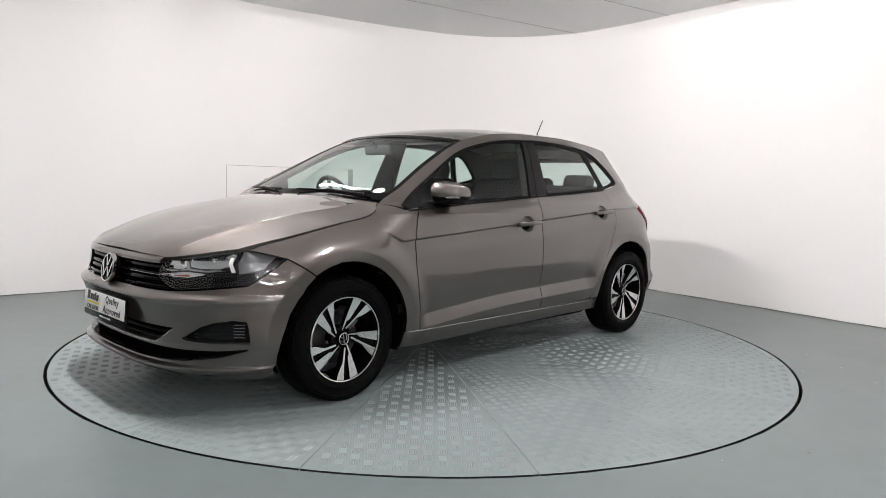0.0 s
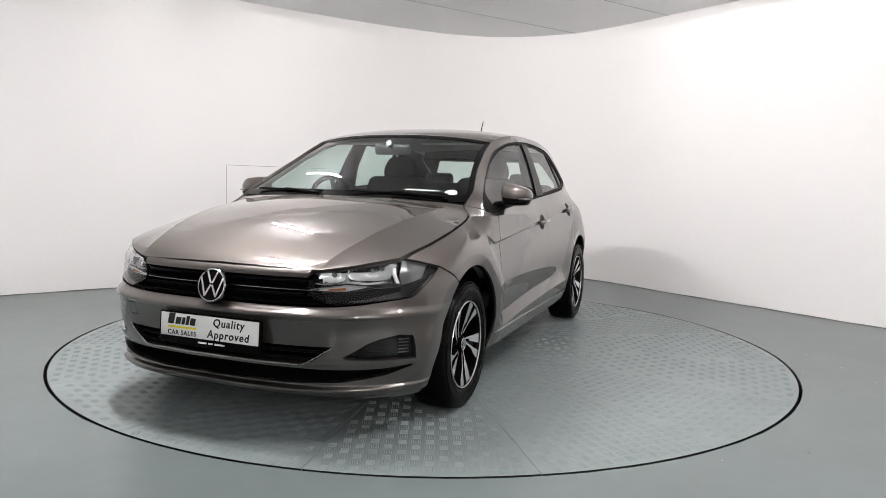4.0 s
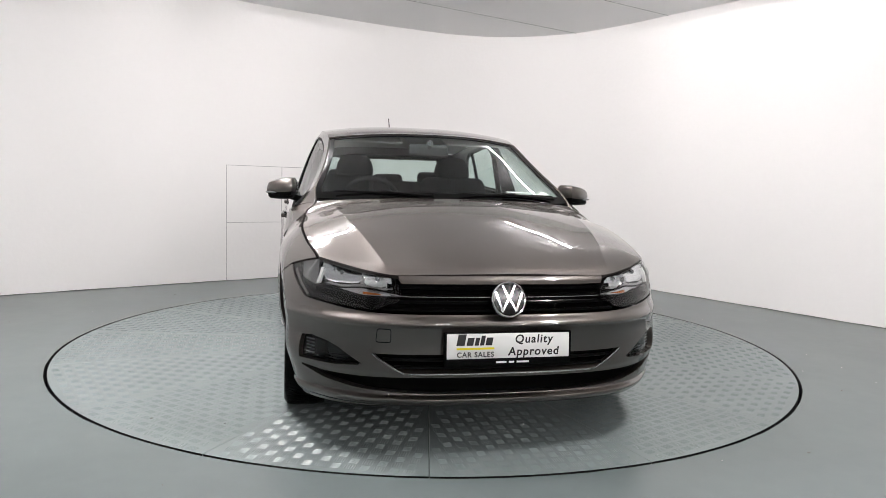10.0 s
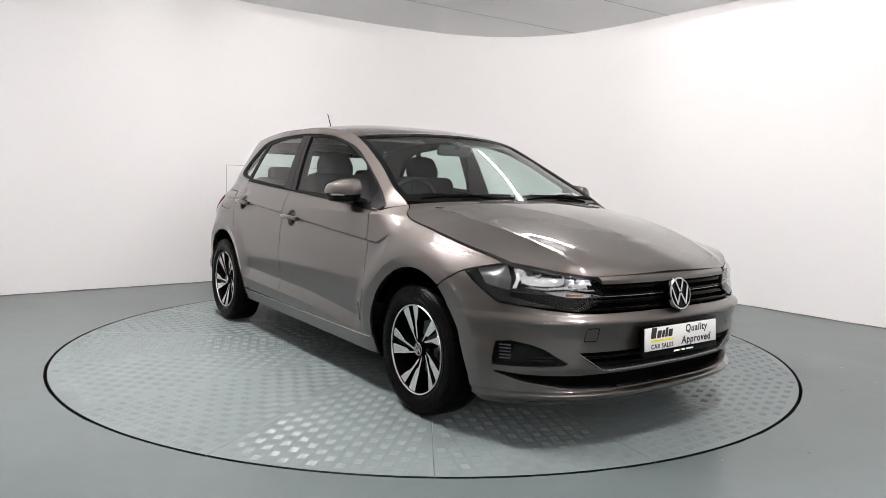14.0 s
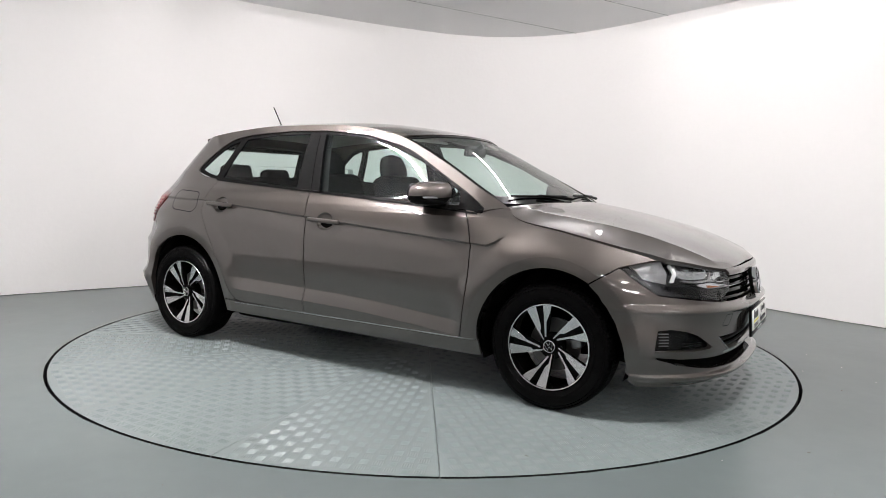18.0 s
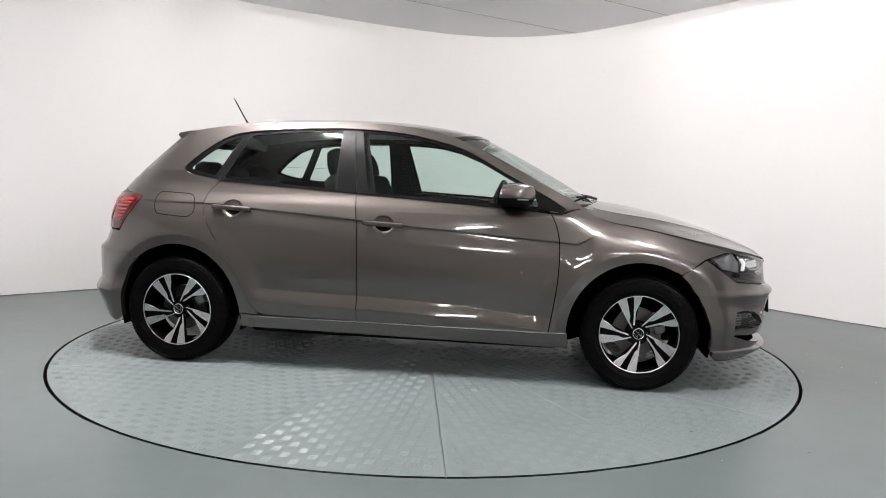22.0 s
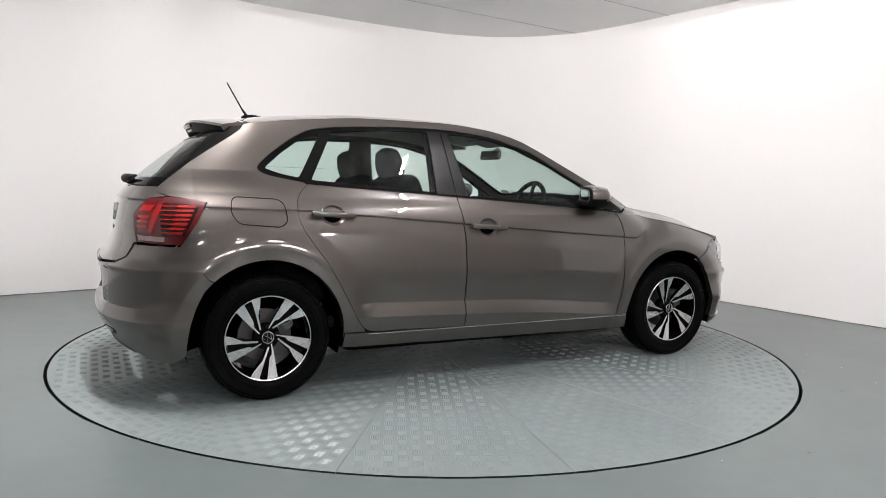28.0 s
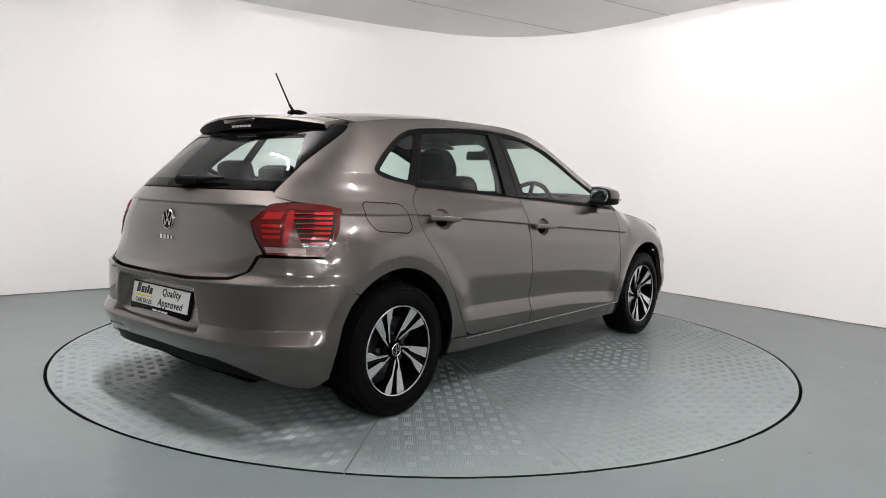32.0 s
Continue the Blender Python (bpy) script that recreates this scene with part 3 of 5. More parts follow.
def front_phi(y, z):
    y, z = np.asarray(y, float), np.asarray(z, float)
    b = plain_width(1.25, z)
    want, got = np.abs(y), np.abs(y)
    for _ in range(5):
        phi = np.arcsin(np.clip(got / b, 0, 1) ** (N_FRONT / 2))
        got = got + want - np.abs(front(phi, z)[..., 1])
    return np.sign(y) * np.arcsin(np.clip(got / b, 0, 1) ** (N_FRONT / 2))


def front_phi_x(x, z):
    a = NOSE(z) - 1.25
    return np.arccos(np.clip((x - 1.25) / a, 0, 1) ** (N_FRONT / 2))


def rear(phi, z):
    a, b = TAIL(z) + 1.25, width_at(-1.25, z)
    s, c = np.sin(np.abs(phi)), np.cos(phi)
    x = -1.25 + a * np.maximum(c, 1e-6) ** (2 / N_REAR)
    y = b * np.maximum(s, 1e-9) ** (2 / N_REAR) * narrow(x, z) / narrow(np.full_like(x, -1.25), z)
    return np.stack([x, np.sign(phi) * (y + flare(x, z) * ease(y / 0.5)), z], -1)


def rear_phi(y, z):
    y, z = np.asarray(y, float), np.asarray(z, float)
    b = width_at(-1.25, z)
    want, got = np.abs(y), np.abs(y)
    for _ in range(6):
        phi = np.arcsin(np.clip(got / b, 0, 1) ** (N_REAR / 2))
        got = got + want - np.abs(rear(phi, z)[..., 1])
    return np.sign(y) * np.arcsin(np.clip(got / b, 0, 1) ** (N_REAR / 2))


def rear_phi_x(x, z):
    a = TAIL(z) + 1.25
    return np.arccos(np.clip((x + 1.25) / a, 0, 1) ** (N_REAR / 2))


def dense(loop, n=4):
    out = []
    for i, a in enumerate(loop):
        b = loop[(i + 1) % len(loop)]
        out += [(a[0] + (b[0] - a[0]) * k / n, a[1] + (b[1] - a[1]) * k / n) for k in range(n)]
    return out


def as_front(pts, by="y"):
    """(y, z) or (x, z) points as (angle, z) on the nose."""
    return [(float(front_phi(a, z) if by == "y" else front_phi_x(a, z)), z) for a, z in pts]


def as_rear(pts, by="y"):
    return [(float(rear_phi(a, z) if by == "y" else rear_phi_x(a, z)), z) for a, z in pts]


car = tagged(new("car"), "grey metallic five-door hatchback with alloy wheels on the turntable", "car")
HUBS = ((1.285, 1), (1.285, -1), (-1.285, 1), (-1.285, -1))
HUB_Z = 0.3035

ARCH_F = [(1.285 + 0.375 * math.cos(a), 0.295 + 0.385 * math.sin(a)) for a in np.linspace(math.pi + 0.22, -0.22, 40)]
ARCH_R = [(-1.285 + 0.375 * math.cos(a), 0.295 + 0.385 * math.sin(a)) for a in np.linspace(math.pi + 0.12, -0.17, 40)]
GAPW = 0.0028

DLO_TOP = spline([(-1.312, 1.116), (-1.290, 1.142), (-1.215, 1.207), (-1.089, 1.290), (-0.956, 1.328), (-0.64, 1.352), (-0.331, 1.357), (-0.024, 1.335), (0.170, 1.296), (0.337, 1.243),
                  (0.595, 1.104), (0.779, 1.008), (0.885, 0.943)], 5)
DLO_BOT = spline([(0.868, 0.918), (0.60, 0.940), (0.0, 0.980), (-0.262, 0.997), (-0.70, 1.023), (-1.09, 1.047)], 5)
DLO = DLO_TOP + DLO_BOT + [(-1.19, 1.063), (-1.262, 1.077), (-1.297, 1.091), (-1.311, 1.104)]
PILLAR = [(0.99, 0.950), (0.95, 0.972), (0.78, 1.062), (0.60, 1.158), (0.40, 1.258), (0.27, 1.315)]
RAIL_Z = table([(-1.36, 1.325), (-1.2, 1.350), (-1.0, 1.372), (-0.7, 1.392), (-0.3, 1.394), (0.0, 1.374), (0.15, 1.348), (0.27, 1.315)])
TAIL_SEAM = spline([(-1.350, 1.322), (-1.400, 1.275), (-1.594, 1.137), (-1.745, 1.010), (-1.760, 0.985)], 5)
DOOR_F_FRONT = spline([(0.800, 0.930), (0.835, 0.86), (0.856, 0.768), (0.858, 0.65), (0.850, 0.53), (0.832, 0.40), (0.815, 0.290)], 5)
DOOR_B = [(-0.262, 0.995), (-0.236, 0.80), (-0.229, 0.60), (-0.229, 0.294)]
DOOR_R_REAR = spline([(-1.072, 1.043), (-1.120, 0.99), (-1.139, 0.93), (-1.127, 0.839), (-1.050, 0.720), (-0.997, 0.645), (-0.912, 0.495), (-0.843, 0.365), (-0.80, 0.315), (-0.755, 0.299)], 5)


def shrink(loop, d):
    """Moves a closed outline inwards by d."""
    p = np.array(loop, float)
    e0, e1 = p - np.roll(p, 1, 0), np.roll(p, -1, 0) - p
    n = lambda e: np.stack([-e[:, 1], e[:, 0]], -1) / np.maximum(np.linalg.norm(e, axis=1, keepdims=True), 1e-9)
    m = n(e0) + n(e1)
    m /= np.maximum(np.linalg.norm(m, axis=1, keepdims=True), 1e-9)
    area = (p[:, 0] * np.roll(p[:, 1], -1) - np.roll(p[:, 0], -1) * p[:, 1]).sum()
    return [tuple(q) for q in p + m * d * (1 if area > 0 else -1)]


def body_sides():
    for side, nm in ((1, ""), (-1, "")):
        fn = flank(side)
        cell = (0.009, 0.003)
        belt = [q for q in DLO_BOT]
        fb = [q for q in belt if q[0] > -0.262]
        rb = [q for q in belt if q[0] <= -0.262]
        door = DOOR_F_FRONT[::-1] + fb + DOOR_B
        door = shrink(dense(door, 2), GAPW)
        d = trimmed("front_door", [door], cell, fn, PAINT, car)
        handle(side, d, -0.092, 0.832)
        door = DOOR_B[::-1] + rb[1:] + DOOR_R_REAR
        d = trimmed("rear_door", [shrink(dense(door, 2), GAPW)], cell, fn, PAINT, car)
        handle(side, d, -0.965, 0.892)
        # front wing, from the door to the bumper and up to the bonnet
        he = [(x, float(HOOD_EDGE(x))) for x in np.linspace(0.99, 1.745, 18)]
        wing = ([(0.905, 0.292)] + ARCH_F[2:26] + [(1.478, 0.626), (1.545, 0.670), (1.600, 0.706), (1.65, 0.7205), (1.70, 0.7335), (1.743, 0.7435)] + he[::-1][1:] + [(0.93, 0.940), (0.88, 0.920), (0.800, 0.930)] + DOOR_F_FRONT[1:])
        wing = [q for q in wing]
        trimmed("front_wing", [shrink(dense(wing, 2), GAPW)], cell, fn, PAINT, car)
        # sill under the doors
        sill = [(0.925, 0.205), (0.915, 0.289), (0.815, 0.287), (-0.229, 0.292), (-0.755, 0.296), (-0.80, 0.299), (-0.905, 0.300), (-0.912, 0.222)]
        trimmed("sill", [shrink(dense(sill, 4), GAPW)], cell, fn, PAINT, car)
        # silver bar stands in for the highlight on the sill's top edge
        edge = np.array([(x, 0.2905) for x in np.linspace(0.90, -0.80, 40)])
        bar("sill_highlight", fn(edge[:, 0], edge[:, 1]) + np.array([0, side * 0.006, 0]), 0.006, 0.010, SILVER)
        # frame of the side windows with the rear quarter, down to the bumper
        rail = [(x, float(RAIL_Z(x))) for x in np.linspace(0.27, -1.35, 30)]
        quarter = ([(0.885, 0.930), (0.93, 0.941), (0.985, 0.949)] + PILLAR[1:-1] + rail + TAIL_SEAM[1:]
                   + [(-1.700, 0.966), (-1.62, 0.956), (-1.548, 0.9425), (-1.600, 0.85), (-1.672, 0.742), (-1.655, 0.720), (-1.62, 0.675), (-1.59, 0.636), (-1.558, 0.594)]
                   + ARCH_R[11:-1] + [(-0.908, 0.303), (-0.80, 0.303)] + [q for q in DOOR_R_REAR[::-1] if q[1] > 0.316] + [(-1.09, 1.047), (-1.19, 1.063), (-1.262, 1.077), (-1.297, 1.091), (-1.311, 1.104)]
                   + DLO_TOP)
        trimmed("side_frame", [dense(quarter, 2)], (0.011, 0.007), fn, PAINT, car)
        windows(side)
        # near-black sheet added behind the panels for the shade in their joints
        shell = [(1.56, 0.62), (1.58, 0.70), (1.66, 0.74)] + [q for q in he[::-1] if q[0] < 1.65] + [(0.93, 0.930), (0.80, 0.915), (0.0, 0.968), (-0.70, 1.010), (-1.20, 1.055), (-1.60, 1.02), (-1.69, 0.76), (-1.60, 0.62)] \
            + ARCH_R[8:-1] + [(-0.89, 0.23), (0.90, 0.215)] + ARCH_F[1:31]

        def behind(x, z):
            return np.stack([x, side * (width_at(x, z) - 0.020), z], -1)
        trimmed("joint_shade_sheet", [dense(shell, 2)], 0.03, behind, UNDER, car, 0)
        flap = rounded([(-1.440, 0.972), (-1.205, 0.962), (-1.190, 0.86), (-1.225, 0.832), (-1.42, 0.846), (-1.452, 0.90)], 0.045, 8)
        groove(side, flap)


def groove(side, loop, w=0.005):
    """A thin dark joint line laid round a closed outline on the flank."""
    fn = flank(side)
    o, i = np.array(shrink(loop, -w / 2)), np.array(shrink(loop, w / 2))
    n = len(o)
    po, pi_ = fn(o[:, 0], o[:, 1]), fn(i[:, 0], i[:, 1])
    v = np.concatenate([po, pi_]) + np.array([0, side * 0.0022, 0])
    f = [(a, (a + 1) % n, n + (a + 1) % n, n + a) for a in range(n)]
    mesh_part("fuel_flap_joint" if side < 0 else "trim_joint", v, f, SEAL, car) if side < 0 else None


def handle(side, door, x, z):
    """Pull handle, tapered to its ends, over the hollow in the door."""
    y = float(width_at(x, z) + 0.003)
    bm = bmesh.new()
    box(bm, (0.228, 0.022, 0.034), None, 0.0105, 4)
    for v in bm.verts:
        k = abs(v.co.x) / 0.114
        v.co.z *= 1 - 0.30 * k ** 3
        v.co.y -= 0.012 * k ** 2
    bmesh.ops.transform(bm, matrix=pose(x, side * (y + 0.024), z + 0.001, 0, 2.5, 0) @ Matrix.Diagonal((1, side, 1, 1)), verts=bm.verts)
    bmesh.ops.recalc_face_normals(bm, faces=bm.faces)
    h = part("door_handle", bm, PAINT, door)
    for s in (-1, 1):
        bm = bmesh.new()
        box(bm, (0.03, 0.026, 0.022), pose(x + s * 0.090, side * (y + 0.008), z - s * 0.003), 0.006, 2)
        part("handle_mount", bm, BLACK, h)


def windows(side):
    """Side panes, their black frames and the pillar covers."""
    fn = flank(side)

    def inner(x, z):
        return np.stack([x, side * (width_at(x, z) - 0.010), z], -1)
    full = DLO
    front_pane = rounded([(-0.20, 1.000), (-0.262, 1.333), (-0.10, 1.326), (0.02, 1.312), (0.20, 1.268), (0.42, 1.180), (0.60, 1.082), (0.715, 1.015), (0.74, 0.95), (0.30, 0.975)], 0.012, 3)
    rear_pane = rounded([(-0.372, 1.012), (-0.380, 1.336), (-0.64, 1.332), (-0.925, 1.306), (-0.99, 1.18), (-1.052, 1.060), (-0.70, 1.036)], 0.012, 3)
    quarter_pane = rounded([(-0.985, 1.300), (-1.085, 1.265), (-1.19, 1.190), (-1.278, 1.112), (-1.20, 1.086), (-1.112, 1.070)], 0.014, 4)
    trimmed("window_frame", [dense(full, 2), front_pane, rear_pane, quarter_pane], (0.014, 0.010), inner, BLACK, car, 0.006)
    for nm, loop in (("front_side_window", front_pane), ("rear_side_window", rear_pane), ("quarter_window", quarter_pane)):
        def deep(x, z):
            return np.stack([x, side * (width_at(x, z) - 0.015), z], -1)
        g = trimmed(nm, [dense(shrink(loop, -0.004), 2)], 0.03, deep, GLASS, car, 0.0)
        g.visible_shadow = False

    def cover(x, z):
        return np.stack([x, side * (width_at(x, z) - 0.004), z], -1)
    trimmed("pillar_cover", [dense([(-0.258, 1.002), (-0.303, 1.342), (-0.262, 1.340), (-0.196, 0.998)], 6)], 0.012, cover, PILLARBLACK, car, 0.006)
    trimmed("pillar_cover", [dense([(-0.374, 1.006), (-0.384, 1.341), (-0.308, 1.342), (-0.263, 1.002)], 6)], 0.012, cover, PILLARBLACK, car, 0.006)
    # thin bright edge under the panes
    rows = [(x, z - 0.003) for x, z in DLO_BOT]
    arr = np.array(rows)
    a, b = fn(arr[:, 0], arr[:, 1] - 0.004), fn(arr[:, 0], arr[:, 1] + 0.005)
    off = np.array([0, side * 0.004, 0])
    n = len(arr)
    v = np.concatenate([a, a + off, b + off, b])
    f = []
    for i in range(n - 1):
        for k in range(3):
            f.append((k * n + i, k * n + i + 1, (k + 1) * n + i + 1, (k + 1) * n + i))
    mesh_part("waist_seal", v, f, SEAL, car)


HOOD_MID = table([(0, 0.982), (0.15, 0.962), (0.35, 0.926), (0.55, 0.878), (0.75, 0.818), (0.88, 0.770), (0.96, 0.732), (1, 0.704)])
LAMP_TOP = table([(0, 0.705), (0.30, 0.700), (0.43, 0.697), (0.56, 0.714), (0.64, 0.732), (0.70, 0.745), (0.72, 0.7495), (0.75, 0.757)])
HOOD_YE = float(width_at(1.745, HOOD_EDGE(1.745))) - 0.004
HOOD_W = np.linspace(0, 1, 41)
HOOD_FZ = LAMP_TOP(HOOD_W * HOOD_YE)
HOOD_FX = front(front_phi(HOOD_W * HOOD_YE, HOOD_FZ), HOOD_FZ)[:, 0]
HOOD_FRONT = table(list(zip(HOOD_W, HOOD_FX)))
HOOD_FRONT_Z = table(list(zip(HOOD_W, HOOD_FZ + 0.003)))


def bonnet_at(u, v):
    """u across (-1 to 1), v from the windscreen to the nose."""
    w = np.abs(u)
    x0 = 1.095 - 0.115 * w ** 2
    x = x0 + (HOOD_FRONT(w) - x0) * v
    xe = 0.992 + 0.753 * v
    ze = HOOD_EDGE(xe)
    y = u * (width_at(xe, ze) - 0.004)
    mid = HOOD_MID(v)
    z = mid + (ze - mid) * w ** 2.4
    z = z + (HOOD_FRONT_Z(w) - (HOOD_MID(np.ones_like(v)) + (HOOD_EDGE(1.745) - HOOD_MID(np.ones_like(v))) * w ** 2.4)) * ease((v - 0.6) / 0.4)
    # two pressed lines that narrow towards the nose
    line = 0.83 - 0.19 * v
    q = w - line
    ridge = np.exp(-(np.sqrt(q * q + 0.003 ** 2) - 0.003) / np.where(q > 0, 0.075, 0.12))
    z = z + 0.012 * ridge * ease((v + 0.02) / 0.14) * ease((1 - v) / 0.06)
    return np.stack([x, y, z], -1)


SCREEN_EDGE = table([(0, 0.945), (0.25, 0.785), (0.5, 0.605), (0.75, 0.425), (1.0, 0.240)])
SCREEN_Z = table([(0, 0.968), (0.25, 1.052), (0.5, 1.148), (0.75, 1.240), (1.0, 1.318)])


def screen_at(u, v):
    """Windscreen: u across, v from the bonnet to the roof."""
    w = np.abs(u)
    xe, ze = SCREEN_EDGE(v), SCREEN_Z(v)
    ye = width_at(xe, ze) - 0.010
    xm, zm = 1.085 - 0.715 * v, 0.965 + 0.392 * v + 0.012 * np.sin(np.pi * v)
    return np.stack([xm + (xe - xm) * w ** 2.2, u * ye, zm + (ze - zm) * w ** 2.2], -1)


ROOF_MID = table([(-1.52, 1.330), (-1.38, 1.368), (-1.19, 1.402), (-0.963, 1.424), (-0.663, 1.439), (-0.40, 1.440), (-0.106, 1.430), (0.10, 1.408), (0.26, 1.382), (0.372, 1.356)])


def roof_at(u, v):
    """u across, v from the windscreen to the spoiler."""
    w = np.abs(u)
    xe = 0.245 - 1.565 * v
    xm = 0.372 - 1.722 * v
    x = xm + (xe - xm) * w ** 2.2
    ze = RAIL_Z(xe)
    ye = width_at(xe, ze)
    zm = ROOF_MID(xm)
    return np.stack([x, u * ye, zm + (ze - zm) * w ** 2.6], -1)


def body_top():
    sq = lambda a=1.0, lo=0.0, hi=1.0: dense([(-a, lo), (a, lo), (a, hi), (-a, hi)], 20)
    trimmed("bonnet", [dense([(-0.996, 0.0), (0.996, 0.0), (0.996, 0.996), (-0.996, 0.996)], 20)], (0.007, 0.012), bonnet_at, PAINT, car, 0.02, centre=(0, 0, 0))
    trimmed("roof", [sq(1.0)], (0.025, 0.02), roof_at, PAINT, car, 0.01, "dark-looking grey roof panel", centre=(0, 0, 0))
    # near-black sheet under the bonnet, added for the shade in its joints
    trimmed("bonnet_shade_sheet", [sq(0.985, 0.0, 0.985)], 0.05, lambda u, v: bonnet_at(u, v) - np.array([0, 0, 0.022]), UNDER, car, 0, centre=(0, 0, 0))
    frame = [sq(1.0, 0.0, 1.0), dense([(-0.955, 0.10), (0.955, 0.10), (0.95, 0.955), (-0.95, 0.955)], 20)]
    trimmed("screen_border", frame, (0.02, 0.02), screen_at, GLOSSBLACK, car, 0.004, centre=(0, 0, 0))
    g = trimmed("windscreen", [dense([(-0.96, 0.09), (0.96, 0.09), (0.955, 0.96), (-0.955, 0.96)], 20)], (0.04, 0.04), screen_at, GLASS, car, 0.0, centre=(0, 0, 0), lift=-0.003)
    g.visible_shadow = False


# ---- nose ----
def body_front():
    # painted bumper skin with openings for the plate grille, the lower intake and the fog lamps
    edge = [(1.588, 0.694), (1.545, 0.665), (1.51, 0.643), (1.480, 0.6225), (1.530, 0.575), (1.566, 0.525), (1.608, 0.455), (1.640, 0.375), (1.655, 0.28), (1.658, 0.200), (1.69, 0.170)]
    half = as_front([(0.0, 0.555), (0.20, 0.555), (0.42, 0.555), (0.53, 0.558), (0.62, 0.567), (0.70, 0.579)]) + as_front([(1.772, 0.590), (1.712, 0.630), (1.652, 0.670), (1.603, 0.702)], "x") + as_front(edge, "x")
    bottom = as_front([(0.72, 0.168), (0.60, 0.174), (0.40, 0.186), (0.2, 0.195), (0, 0.196)])
    half += bottom
    loop = half + [(-a, z) for a, z in half[::-1][1:-1]]
    lower = as_front([(-0.525, 0.398), (0.525, 0.398), (0.50, 0.375), (0.43, 0.330), (0.39, 0.322), (-0.39, 0.322), (-0.43, 0.330), (-0.50, 0.375)])
    intake_top = [(0.0, 0.303), (0.3, 0.303), (0.55, 0.302), (0.70, 0.306), (0.780, 0.316)]
    intake_bot = [(0.780, 0.309), (0.70, 0.276), (0.55, 0.250), (0.3, 0.238), (0.0, 0.236)]
    ih = as_front(intake_top + intake_bot)
    intake = ih + [(-a, z) for a, z in ih[::-1][1:-1]]
    fog = [(0.782, 0.437), (0.745, 0.444), (0.69, 0.432), (0.645, 0.412), (0.560, 0.356), (0.575, 0.347), (0.66, 0.341), (0.792, 0.340)]
    fogs = [as_front(fog), [(-a, z) for a, z in as_front(fog)]]
    trimmed("front_bumper", [dense(loop, 6), dense(lower, 6), dense(intake, 3)] + [dense(f, 5) for f in fogs], (0.012, 0.004), front, PAINT, car, 0.03)

    def back(d):
        def fn(phi, z):
            p = front(phi, z)
            return p - np.stack([np.full(len(p), d), np.sign(p[:, 1]) * d * 0.5 * ease(np.abs(p[:, 1]) / 0.7), np.zeros(len(p))], -1)
        return fn
    trimmed("grille_backing", [dense(shrink(lower, -0.02), 4)], (0.03, 0.02), back(0.05), UNDER, car, 0)
    trimmed("intake_backing", [dense(shrink(intake, -0.012), 3)], (0.03, 0.01), back(0.035), UNDER, car, 0)
    # lower grille bars
    for z, hw in ((0.372, 0.48), (0.342, 0.435)):
        arr = np.linspace(-hw, hw, 40)
        ph = front_phi(arr, np.full(40, z))
        bar("grille_bar", front(ph, np.full(40, z)) - np.array([0.016, 0, 0]), 0.010, 0.012, BLACK)
    # bright edge under the lower grille, painted lip
    arr = np.linspace(-0.38, 0.38, 40)
    bar("grille_trim", front(front_phi(arr, np.full(40, 0.318)), np.full(40, 0.318)) + np.array([0.001, 0, 0]), 0.008, 0.006, SILVER)
    for sg in (1, -1):
        k = np.linspace(0, 1, 12)
        ty, tz = sg * (0.395 + 0.125 * k), 0.318 + 0.076 * k ** 1.15
        bar("grille_trim", front(front_phi(ty, tz), tz) + np.array([0.001, 0, 0]), 0.006, 0.006, SILVER)
    for s, f in zip((1, -1), fogs):
        c = trimmed("fog_lamp_insert", [dense(f, 4)], (0.012, 0.008), back(0.022), GLOSSBLACK, car, 0)
        lamp = as_front([(0.770, 0.430), (0.68, 0.420), (0.60, 0.358), (0.780, 0.352)])
        lamp = [(s * a, z) for a, z in lamp]
        trimmed("fog_lamp", [dense(lamp, 4)], (0.012, 0.008), back(0.016), CLEAR, c, 0.0)
        for k in range(5):
            z = 0.366 + 0.0135 * k
            arr = np.linspace(0.742, 0.772, 6) * s
            bar("fog_lamp_bar", front(front_phi(arr, np.full(6, z)), np.full(6, z)) - np.array([0.019, s * 0.009, 0]), 0.0045, 0.006, LENSGREY, c)
        arr = np.linspace(0.60, 0.69, 8) * s
        for z in (0.35, 0.362, 0.375):
            bar("fog_slat", front(front_phi(arr, np.full(8, z)), np.full(8, z)) - np.array([0.02, 0, 0]), 0.004, 0.005, BLACK, c)
    # upper grille between the lamps
    g = as_front([(-0.50, 0.556), (0.50, 0.556), (0.43, 0.690), (-0.43, 0.690)])
    grille = trimmed("upper_grille", [dense(g, 8)], (0.03, 0.015), back(0.030), UNDER, car, 0)
    for z, t, d, m, nm in ((0.686, 0.010, 0.012, PAINT, "grille_top"), (0.655, 0.020, 0.02, GLOSSBLACK, "grille_slat"), (0.627, 0.010, 0.014, GLOSSBLACK, "grille_slat"), (0.620, 0.004, 0.016, SILVER, "chrome_strip"),
                           (0.598, 0.018, 0.018, GLOSSBLACK, "grille_slat"), (0.568, 0.014, 0.018, GLOSSBLACK, "grille_slat")):
        hw = 0.42 + (0.69 - z) * 0.5
        arr = np.linspace(-hw, hw, 50)
        bar(nm, front(front_phi(arr, np.full(50, z)), np.full(50, z)) - np.array([0.012, 0, 0]), t, d, m, grille)
    # painted strip above the grille
    strip = as_front([(-0.415, 0.672), (0.415, 0.672), (0.425, 0.702), (-0.425, 0.702)])
    trimmed("grille_surround", [dense(strip, 10)], (0.02, 0.006), front, PAINT, car, 0.02)
    badge(2.070, 0.617, 0.069, car, 1, 12)
    number_plate(2.096, 0.440, 1)
